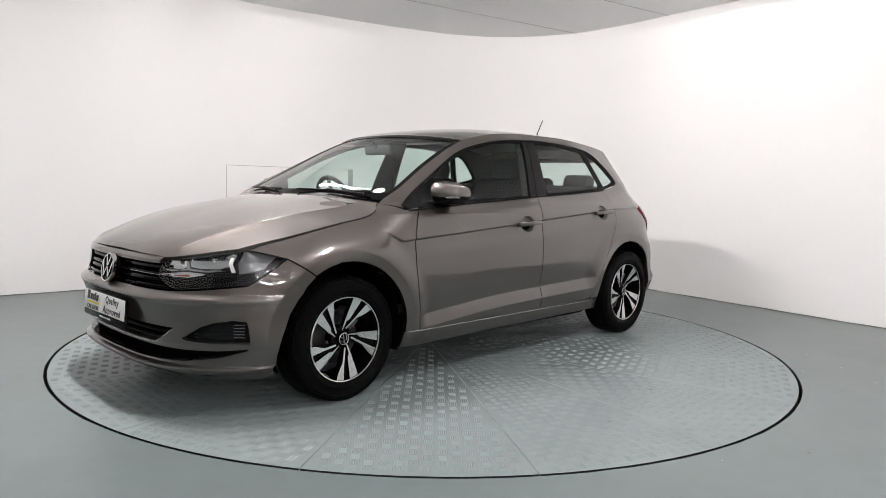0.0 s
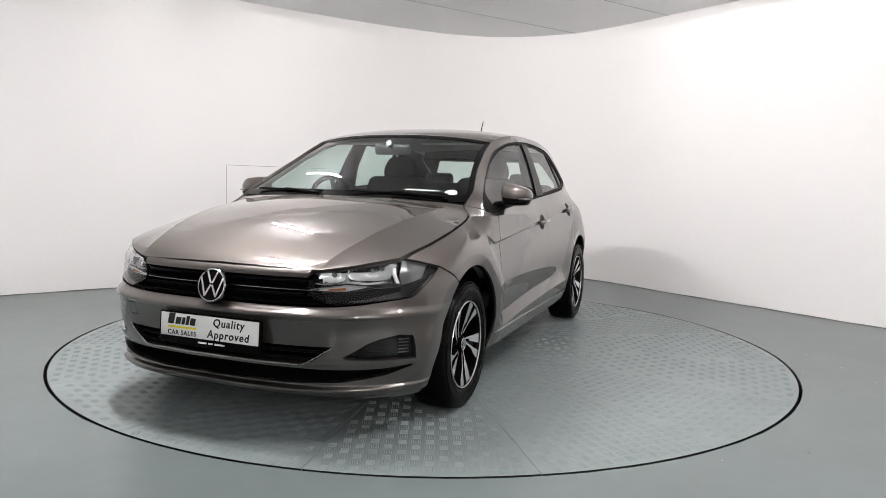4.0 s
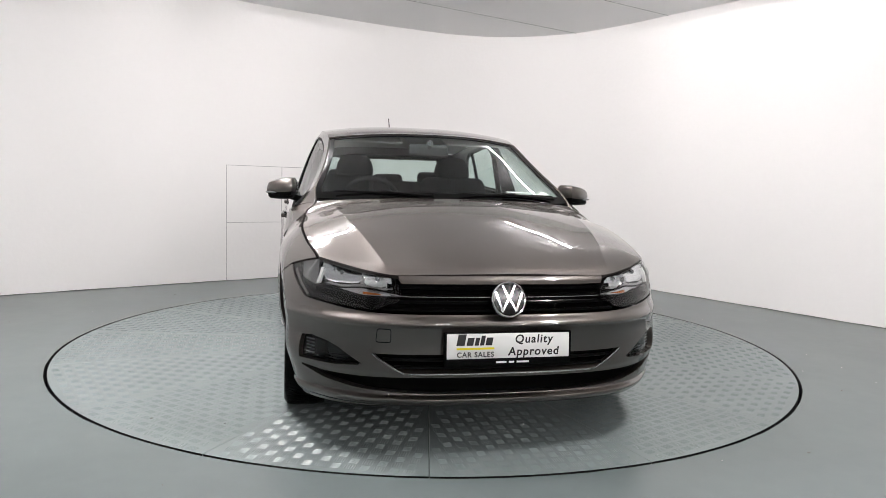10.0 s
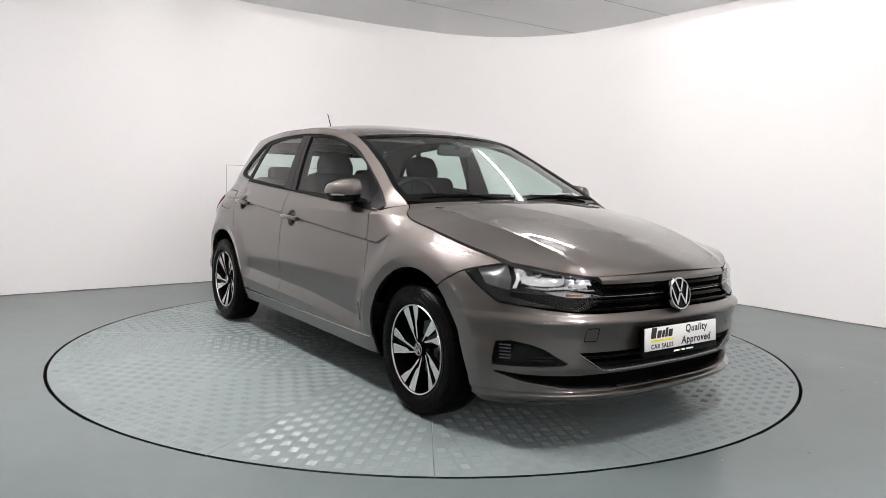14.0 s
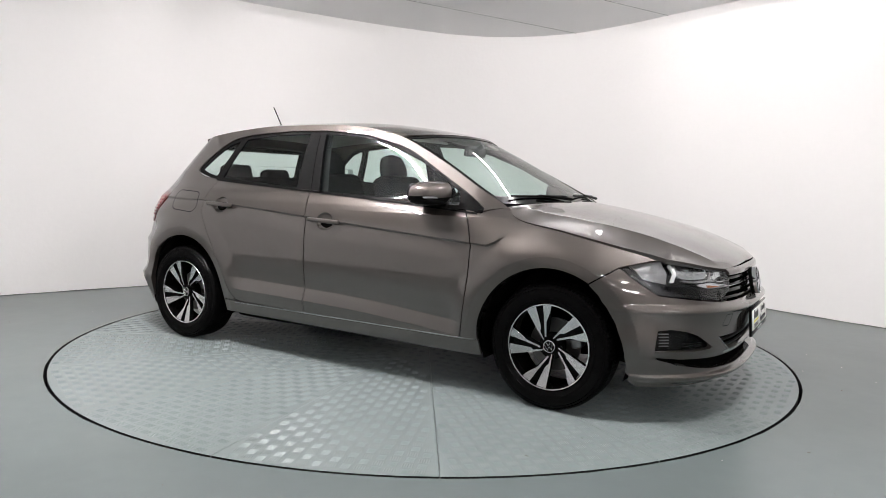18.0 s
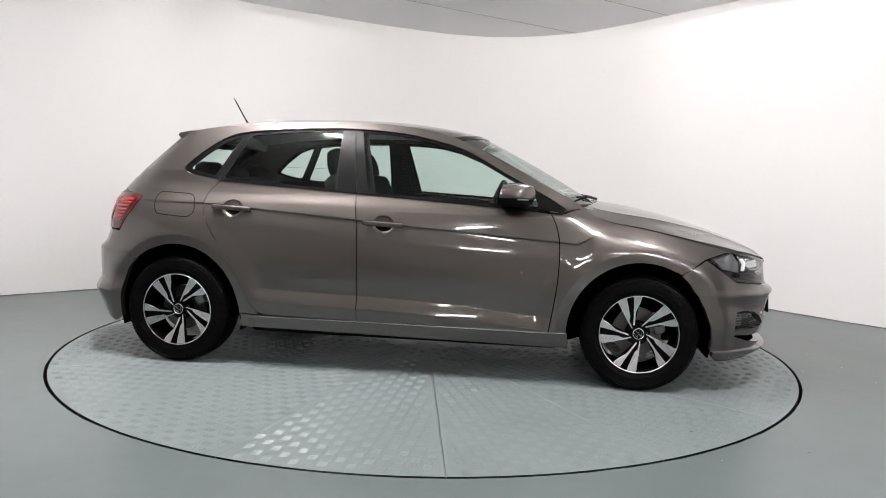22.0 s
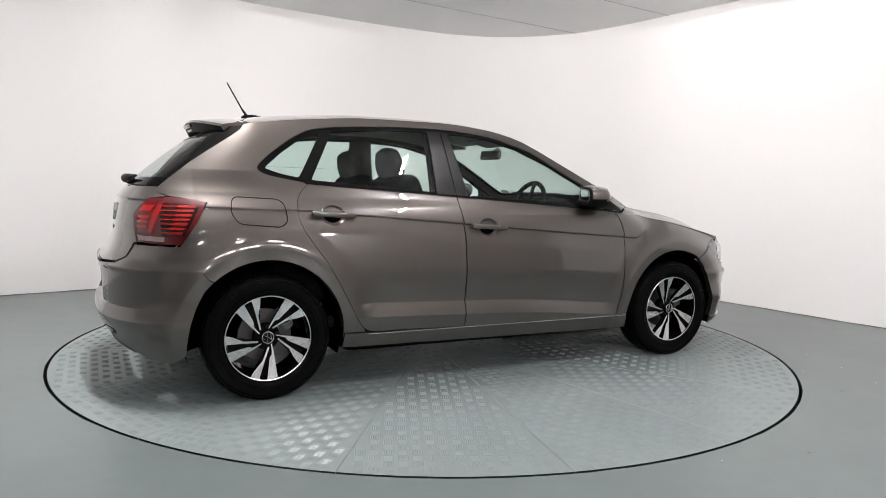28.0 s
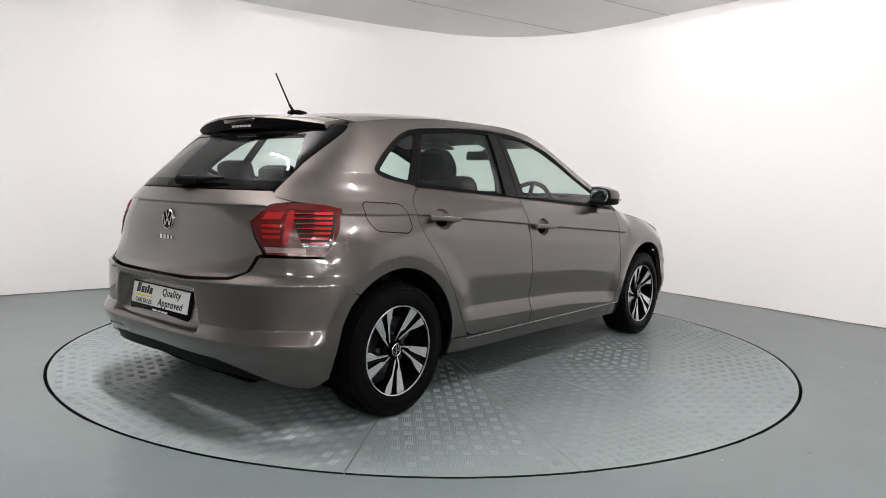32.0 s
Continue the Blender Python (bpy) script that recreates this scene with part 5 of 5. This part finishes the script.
# ---- wheels ----
def wheel_model():
    w = new("wheel")
    prof = [(0.205, 0.070), (0.212, 0.088), (0.225, 0.095), (0.264, 0.097), (0.287, 0.092), (0.298, 0.080), (0.3035, 0.060), (0.3045, 0.0), (0.3035, -0.060), (0.298, -0.080), (0.264, -0.096), (0.212, -0.09), (0.205, -0.07)]
    v, f = lathe(prof, 72, "Y")
    tyre = mesh_part("tyre", v, f, RUBBER, w, "black tyre with fine tread", smooth=True)
    # tread blocks
    v, f = [], []
    for k in range(96):
        a = 2 * math.pi * k / 96
        for y0, y1, sk in ((0.052, 0.084, 0.4), (0.020, 0.044, -0.3), (-0.012, 0.012, 0.3), (-0.044, -0.020, -0.3), (-0.084, -0.052, 0.4)):
            b = len(v)
            for da, yy in ((-0.021, y0), (0.021, y0), (0.021, y1), (-0.021, y1)):
                r = 0.3040 if abs(yy) < 0.07 else 0.2975
                an = a + da + sk * (yy - y0)
                for rr in (r - 0.006, r + 0.0015):
                    v.append((rr * math.cos(an), yy, rr * math.sin(an)))
            f += [(b + 1, b + 3, b + 5, b + 7), (b, b + 1, b + 7, b + 6), (b + 2, b + 3, b + 1, b), (b + 4, b + 5, b + 3, b + 2), (b + 6, b + 7, b + 5, b + 4)]
    mesh_part("tread", v, f, RUBBER, tyre)
    # rings on the side wall
    for r0 in (0.232, 0.276):
        v, f = lathe([(r0, 0.0945), (r0 + 0.002, 0.0975), (r0 + 0.004, 0.0945)], 72, "Y")
        mesh_part("wall_rib", v, f, RUBBER, tyre, smooth=True)
    v, f = lathe([(0.209, 0.084), (0.207, 0.089), (0.201, 0.089), (0.197, 0.080), (0.190, 0.03), (0.185, -0.07), (0.20, -0.085)], 72, "Y")
    rim = mesh_part("rim", v, f, GLOSSBLACK, w, "black rim with machined bright spokes", smooth=True)
    v, f = lathe([(0.2075, 0.0885), (0.2050, 0.0915), (0.2005, 0.0900), (0.1995, 0.0870)], 72, "Y")
    mesh_part("rim_edge", v, f, ALLOY, rim, smooth=True)
    for k in range(5):
        a0 = math.pi / 2 + 2 * math.pi * k / 5
        # two swept blades, as (radius, degrees)
        for pts in (((0.2, -35), (0.2, -20.6), (0.100, -27), (0.085, -36), (0.0375, -50), (0.046, -52), (0.100, -41)),
                    ((0.2, -9.7), (0.2, 2.6), (0.167, 0.6), (0.118, -9), (0.048, -24), (0.0515, -33), (0.129, -13))):
            blade(rim, swept(pts), a0)
        # dark web between the blades and a bolt
        blade(rim, swept(((0.196, -34), (0.196, 1), (0.048, -24), (0.042, -52))), a0, GLOSSBLACK, 0.052, 0.070, "spoke_web")
    v, f = lathe([(0.0, 0.072), (0.026, 0.072), (0.030, 0.069), (0.031, 0.050), (0.060, 0.048), (0.066, 0.030)], 40, "Y")
    hub = mesh_part("hub_cap", v, f, GLOSSBLACK, rim, smooth=True)
    v, f = lathe([(0.0255, 0.0725), (0.0275, 0.0745), (0.030, 0.0725)], 40, "Y")
    mesh_part("cap_ring", v, f, ALLOY, rim, smooth=True)
    bm = bmesh.new()
    for s in (1, -1):
        for p, q in (((0.36, 0.8), (0.06, 0.14)), ((0.78, 0.42), (0.40, -0.66)), ((0.40, -0.66), (0.06, 0.0))):
            p, q = Vector((s * p[0], 0, p[1])) * 0.026, Vector((s * q[0], 0, q[1])) * 0.026
            rod(bm, p + Vector((0, 0.0725, 0)), q + Vector((0, 0.0725, 0)), 0.0017, seg=6)
    part("cap_strokes", bm, ALLOY, rim)
    for k in range(5):
        a = math.pi / 2 + 2 * math.pi * (k + 0.5) / 5
        bm = bmesh.new()
        rod(bm, (0.05 * math.cos(a), 0.03, 0.05 * math.sin(a)), (0.05 * math.cos(a), 0.056, 0.05 * math.sin(a)), 0.0095, seg=8)
        part("wheel_bolt", bm, BLACK, rim)
    v, f = lathe([(0.06, 0.0), (0.128, 0.0), (0.128, -0.02), (0.06, -0.02)], 48, "Y", True)
    mesh_part("brake_disc", v, f, STEEL, w, "bare steel brake disc", smooth=True)
    bm = bmesh.new()
    box(bm, (0.06, 0.07, 0.11), pose(-0.115, -0.01, 0.02), 0.015)
    part("brake_calliper", bm, LENSGREY, w)
    return w


def swept(pts):
    """(radius, degrees) points as (height, sideways) of a spoke."""
    out = []
    for r, a in pts:
        a = radians(a + 16)
        out.append((r if r > 0.19 else r * math.cos(a), -r * math.sin(a)))
    return out


def blade(rim, pts, a0, material=None, y0=0.060, y1=0.084, name="spoke"):
    """One spoke blade, from its outline of (radius, sideways)."""
    n = len(pts)
    v = []
    for d in (0, 1):
        for r, t in pts:
            c = (r - 0.04) / 0.16
            y = (y0 if d else y0 - 0.022) + (y1 - y0) * c if d or name == "spoke" else y0 - 0.02 + (y1 - y0) * c * 0.6
            x, z = t, r if r < 0.19 else math.sqrt(max(r * r - t * t, 0))
            ca, sa = math.cos(a0 - math.pi / 2), math.sin(a0 - math.pi / 2)
            v.append((ca * x - sa * z, y, sa * x + ca * z))
    f = [tuple(range(n, 2 * n))] + [(i, (i + 1) % n, n + (i + 1) % n, n + i) for i in range(n)]
    me = mesh_part(name, v, f, material or ALLOY, rim)
    bm = bmesh.new()
    bm.from_mesh(me.data)
    bmesh.ops.recalc_face_normals(bm, faces=bm.faces)
    bm.to_mesh(me.data)
    bm.free()
    if material is None:
        me.data.materials.append(GLOSSBLACK)
        for p in me.data.polygons:
            p.material_index = 0 if p.index == 0 else 1
    return me


def wheels():
    w = wheel_model()
    for k, (x, s) in enumerate(HUBS):
        o = w if k == 0 else copy_thing(w, Matrix())
        o.parent = car
        o.matrix_basis = pose(x, s * (0.752 if x > 0 else 0.769), HUB_Z) @ pose(0, 0, 0, 0, (40, 16, 23, 30)[k], 0 if s > 0 else 180)
        # liner of the arch
        a = np.linspace(-0.30, math.pi + 0.30, 34)
        r = 0.372
        v = [(x + rr * math.cos(t), s * y, HUB_Z + rr * 1.02 * math.sin(t)) for y, rr in ((0.81, r), (0.55, r), (0.55, 0.01)) for t in a]
        n = len(a)
        f = [(j * n + i, j * n + i + 1, (j + 1) * n + i + 1, (j + 1) * n + i) for j in range(2) for i in range(n - 1)]
        mesh_part("arch_liner", v, f, UNDER, car, smooth=True)


def underside():
    bm = bmesh.new()
    box(bm, (1.76, 1.56, 0.10), pose(0, 0, 0.235), 0.03)
    box(bm, (3.6, 1.02, 0.16), pose(0, 0, 0.29), 0.03)
    box(bm, (0.30, 1.0, 0.08), pose(1.76, 0, 0.22), 0.03)
    part("underbody", bm, UNDER, car, "black underbody")
    bm = bmesh.new()
    rod(bm, (-1.70, 0.30, 0.22), (-1.70, -0.35, 0.22), 0.085, seg=16)
    part("silencer", bm, UNDER, car)


# ---- mirrors, aerial, wipers ----
def pebble(bm, m, fn):
    """A rounded box, shaped by fn from the unit cube-sphere."""
    t = bmesh.new()
    bmesh.ops.create_cube(t, size=1)
    bmesh.ops.subdivide_edges(t, edges=t.edges[:], cuts=7, use_grid_fill=True)
    for v in t.verts:
        p = v.co * 2
        k = 2.9
        q = Vector((p.x * math.sqrt(1 - p.y ** 2 / k - p.z ** 2 / k + p.y ** 2 * p.z ** 2 / (k * 1.8)), p.y * math.sqrt(1 - p.x ** 2 / k - p.z ** 2 / k + p.x ** 2 * p.z ** 2 / (k * 1.8)),
                    p.z * math.sqrt(1 - p.x ** 2 / k - p.y ** 2 / k + p.x ** 2 * p.y ** 2 / (k * 1.8))))
        v.co = m @ fn(q)
    bmesh.ops.recalc_face_normals(t, faces=t.faces)
    me = bpy.data.meshes.new("tmp")
    t.to_mesh(me)
    t.free()
    bm.from_mesh(me)
    bpy.data.meshes.remove(me)


def door_mirror(s):
    m = pose(0.600, 0.868, 1.008, 0, 0, 9)
    if s < 0:
        m = Matrix.Diagonal((1, -1, 1, 1)) @ m

    def cap(q):
        f = 1 - 0.20 * q.y
        x = q.x * 0.108 * f - 0.012 * q.y
        return Vector((max(x, -0.056 - 0.004 * q.y), q.y * 0.086, q.z * 0.056 * f - 0.008 * q.y + 0.004))
    bm = bmesh.new()
    pebble(bm, m, cap)
    low = bm.copy()
    back = m.inverted()
    for half, keep in ((bm, 1), (low, -1)):
        cut = [f for f in half.faces if keep * ((back @ f.calc_center_median()).z + 0.016) < 0]
        bmesh.ops.delete(half, geom=cut, context="FACES")
    mir = part("door_mirror", bm, PAINT, car)
    bm = low
    pebble(bm, m @ pose(-0.050, 0, 0.002), lambda q: Vector((q.x * 0.016 - 0.004 * q.y, q.y * 0.083, q.z * 0.055 * (1 - 0.13 * q.y))))
    pebble(bm, m @ pose(0.004, -0.004, -0.036), lambda q: Vector((q.x * 0.092 * (1 - 0.13 * q.y), q.y * 0.078, q.z * 0.022)))
    box(bm, (0.10, 0.13, 0.032), m @ pose(0.005, -0.110, -0.054, 12), 0.012, 3)
    part("mirror_foot", bm, BLACK, mir)
    bm = bmesh.new()
    pebble(bm, m @ pose(-0.061, 0.0, 0.002), lambda q: Vector((q.x * 0.0055 - 0.004 * q.y, q.y * 0.070, q.z * 0.046 * (1 - 0.13 * q.y))))
    part("mirror_glass", bm, MIRROR, mir)
    bm = bmesh.new()
    pebble(bm, m @ pose(0.068, 0.030, -0.020, 0, 0, 14), lambda q: Vector((q.x * 0.024, q.y * 0.052, q.z * 0.006)))
    part("indicator", bm, LENSGREY, mir)

    # corner sail between pillar and mirror
    def sail(x, z):
        return np.stack([x, s * (width_at(x, z) - 0.003), z], -1)
    trimmed("mirror_sail", [dense([(0.745, 0.935), (0.725, 1.022), (0.775, 0.998), (0.870, 0.940), (0.86, 0.924)], 4)], 0.01, sail, BLACK, car, 0.006)


def small_outside():
    bm = bmesh.new()
    pebble(bm, pose(-1.195, 0, 1.408, 0, -4, 0), lambda q: Vector((q.x * 0.062, q.y * 0.026 * (1 - 0.35 * max(q.x, 0)), q.z * 0.017 * (1 - 0.65 * max(q.x, 0)))))
    a = part("aerial", bm, GLOSSBLACK, car, "black whip aerial on its foot")
    bm = bmesh.new()
    rod(bm, (-1.222, 0, 1.412), (-1.250, 0, 1.448), 0.008, 0.006)
    rod(bm, (-1.250, 0, 1.448), (-1.335, 0, 1.594), 0.0045, 0.0035)
    part("aerial_rod", bm, BLACK, a)
    for s, y0, y1 in ((1, 0.60, 0.05), (-1, -0.10, -0.60)):
        bm = bmesh.new()
        u = np.array([y0, y1]) / 0.70
        p = screen_at(u, np.array([0.055, 0.075]))
        a, b = Vector(p[0]) + Vector((0.01, 0, 0.016)), Vector(p[1]) + Vector((0.01, 0, 0.012))
        rod(bm, a, b, 0.008, 0.005, 8)
        rod(bm, a + Vector((0.03, 0, -0.012)), a.lerp(b, 0.55) + Vector((0.012, 0, 0.006)), 0.009, 0.006, 8)
        part("wiper", bm, BLACK, car)
    # plenum below the windscreen
    n, v = 21, []
    for k, y in enumerate(np.linspace(-0.665, 0.665, n)):
        w = abs(y) / 0.70
        v += [(1.06 - 0.115 * w ** 2, y, 0.948 - 0.03 * w ** 2), (1.01 - 0.115 * w ** 2, y, 0.954 - 0.02 * w ** 2), (0.98 - 0.12 * w ** 2, y, 0.985)]
    f = [(i * 3 + k, i * 3 + k + 1, i * 3 + 4 + k, i * 3 + 3 + k) for i in range(n - 1) for k in range(2)]
    mesh_part("plenum", v, f, BLACK, car, smooth=True)
    # tax disc and dealer sticker on the windscreen
    def on_screen(nm, u, v0, r, material, kx=1.0):
        a = np.linspace(0, 2 * math.pi, 25)[:-1]
        p = screen_at(u + r / 0.7 * np.cos(a) * kx, v0 + r / 0.82 * np.sin(a)) - np.array([0.008, 0, 0.010])
        mesh_part(nm, np.concatenate([p, p - np.array([0.001, 0, 0.001])]), [tuple(range(24)), tuple(range(47, 23, -1))], material, car)
    on_screen("paper_disc", 0.84, 0.155, 0.032, WHITEPLATE)
    on_screen("sticker_strip", 0.62, 0.17, 0.006, WHITEINK, 16)


# ---- cabin ----
def seat(x, y, back_tilt=22, width=0.50):
    s = new("seat")
    bm = bmesh.new()
    box(bm, (0.52, width, 0.16), pose(x + 0.02, y, 0.50, 0, -6, 0), 0.06, 4)
    tagged(part("seat_cushion", bm, FABRIC, s), "")
    bm = bmesh.new()
    box(bm, (0.15, width - 0.02, 0.66), pose(x - 0.325, y, 0.790, 0, -back_tilt, 0), 0.06, 4)
    part("seat_back", bm, FABRIC, s)
    bm = bmesh.new()
    pebble(bm, pose(x - 0.468, y, 1.168, 0, -14, 0), lambda q: Vector((q.x * 0.055 * (1 - 0.12 * q.z), q.y * 0.130 * (1 - 0.16 * q.z), q.z * 0.092)))
    part("headrest", bm, FABRIC, s)
    for k in (-1, 1):
        bm = bmesh.new()
        rod(bm, (x - 0.46, y + 0.06 * k, 1.05), (x - 0.47, y + 0.06 * k, 1.16), 0.006, seg=8)
        part("headrest_post", bm, SILVER, s)
    s.parent = car
    return s


def cabin():
    seat(-0.02, 0.36)
    seat(-0.02, -0.36)
    bm = bmesh.new()
    box(bm, (0.50, 1.26, 0.18), pose(-0.92, 0, 0.52, 0, -6, 0), 0.06, 3)
    b = part("rear_bench", bm, FABRIC, car, "dark fabric rear bench")
    bm = bmesh.new()
    box(bm, (0.14, 1.26, 0.56), pose(-1.22, 0, 0.80, 0, -20, 0), 0.05, 3)
    part("bench_back", bm, FABRIC, b)
    for y in (-0.38, 0.0, 0.38):
        bm = bmesh.new()
        box(bm, (0.10, 0.25, 0.14), pose(-1.315, y, 1.085 if y else 1.06, 0, -14, 0), 0.04, 3)
        part("headrest", bm, FABRIC, b)
    bm = bmesh.new()
    box(bm, (0.46, 1.34, 0.26), pose(0.78, 0, 0.81, 0, 8, 0), 0.06, 3)
    box(bm, (0.26, 1.16, 0.10), pose(0.92, 0, 0.87, 0, 3, 0), 0.03, 3)
    d = part("dashboard", bm, DASH, car, "dark grey soft plastic dashboard")
    bm = bmesh.new()
    box(bm, (0.16, 0.34, 0.07), pose(0.62, -0.36, 0.955, 0, 6, 0), 0.03, 3)
    part("instrument_hood", bm, DASH, d)
    bm = bmesh.new()
    box(bm, (0.012, 0.24, 0.14), pose(0.545, 0.02, 0.87, 0, 8, 0), 0.004)
    part("screen", bm, GLOSSBLACK, d)
    # steering wheel on the car's right
    bm = bmesh.new()
    v, f = [], []
    m = pose(0.46, -0.36, 0.915, 0, -68, 0)
    nn, k = 40, 10
    for i in range(nn):
        a = 2 * math.pi * i / nn
        for j in range(k):
            b_ = 2 * math.pi * j / k
            r = 0.178 + 0.015 * math.cos(b_)
            v.append(m @ Vector((r * math.cos(a), r * math.sin(a), 0.015 * math.sin(b_))))
    f = [(i * k + j, (i + 1) % nn * k + j, (i + 1) % nn * k + (j + 1) % k, i * k + (j + 1) % k) for i in range(nn) for j in range(k)]
    w = mesh_part("steering_wheel", v, f, DASH, car, "black three-spoke steering wheel", smooth=True)
    bm.free()
    bm = bmesh.new()
    box(bm, (0.12, 0.13, 0.04), m @ pose(0, 0, 0.01), 0.015)
    for a in (0, 180, 270):
        box(bm, (0.17, 0.03, 0.012), m @ pose(0, 0, 0, 0, 0, a + 90) @ pose(0.09, 0, 0), 0.004)
    part("wheel_spokes", bm, DASH, w)
    # inside mirror
    bm = bmesh.new()
    box(bm, (0.035, 0.24, 0.065), pose(0.40, 0.0, 1.262, 0, 12, 0), 0.016, 3)
    rod(bm, (0.41, 0, 1.275), (0.46, 0, 1.300), 0.012, 0.020, 10)
    part("inside_mirror", bm, GREYTRIM, car)
    for y in (-0.34, 0.34):
        bm = bmesh.new()
        box(bm, (0.15, 0.40, 0.014), pose(0.215, y, 1.322 if abs(y) > 0.1 else 1.33, 0, 14, 0), 0.006, 2)
        part("sun_visor", bm, LINER, car)
    # headliner
    def liner(u, v):
        p = roof_at(u, v)
        return p - np.array([0, 0, 0.022])
    trimmed("headliner", [dense([(-0.97, 0.0), (0.97, 0.0), (0.97, 1.0), (-0.97, 1.0)], 6)], 0.06, liner, LINER, car, 0, centre=(0, 0, 3))
    for s in (1, -1):
        def card(x, z):
            return np.stack([x, s * (width_at(x, z) - 0.075), z], -1)
        trimmed("door_card", [dense([(0.82, 0.32), (0.80, 0.915), (-0.25, 0.985), (-1.06, 1.03), (-1.25, 0.90), (-0.85, 0.34)], 6)], 0.05, card, DASH, car, 0, centre=(0, s * 3, 0.6))

        def post(x, z):
            return np.stack([x, s * (width_at(x, z) - 0.045), z], -1)
        trimmed("pillar_trim", [dense([(-0.40, 0.99), (-0.395, 1.345), (-0.24, 1.335), (-0.16, 0.985)], 4)], 0.03, post, DASH, car, 0, centre=(0, s * 3, 0.6))

        def belt(nm, x0, z0, x1, z1):
            bm2 = bmesh.new()
            a = Vector((x0, s * (float(width_at(x0, z0)) - 0.06), z0))
            b2 = Vector((x1, s * (float(width_at(x1, z1)) - 0.12), z1))
            box(bm2, ((b2 - a).length, 0.004, 0.045), Matrix.Translation((a + b2) / 2) @ (b2 - a).to_track_quat("X", "Z").to_matrix().to_4x4())
            part(nm, bm2, SEAL, car)
        belt("seat_belt", -0.30, 1.25, -0.36, 0.75)
    bm = bmesh.new()
    box(bm, (2.0, 1.40, 0.06), pose(-0.1, 0, 0.33), 0.02)
    box(bm, (0.40, 1.16, 0.04), pose(-1.52, 0, 0.955), 0.015)
    part("cabin_floor", bm, DASH, car)


body_sides()
body_top()
body_front()
body_rear()
wheels()
underside()
for s in (1, -1):
    door_mirror(s)
small_outside()
cabin()


# ---- what moves ----
OX, OY = -0.0148, -0.1079
TURN = (-135.41, -129.78, -124.12, -118.43, -112.72, -107.0, -101.27, -95.52, -89.78, -84.03, -78.28, -72.54, -66.79, -61.04, -55.29, -49.55, -43.8,
        -38.05, -32.3, -26.54, -20.78, -15.01, -9.24, -3.46, 2.33, 8.13, 13.93, 19.75, 25.57, 31.39, 37.22, 43.06, 48.88)


def motions():
    walk(turntable, [(t, pose(0, 0, 0, 0, 0, a)) for t, a in enumerate(TURN)])
    walk(car, [(t, pose(0, 0, 0, 0, 0, a) @ pose(OX, OY, 0)) for t, a in enumerate(TURN)])


motions()
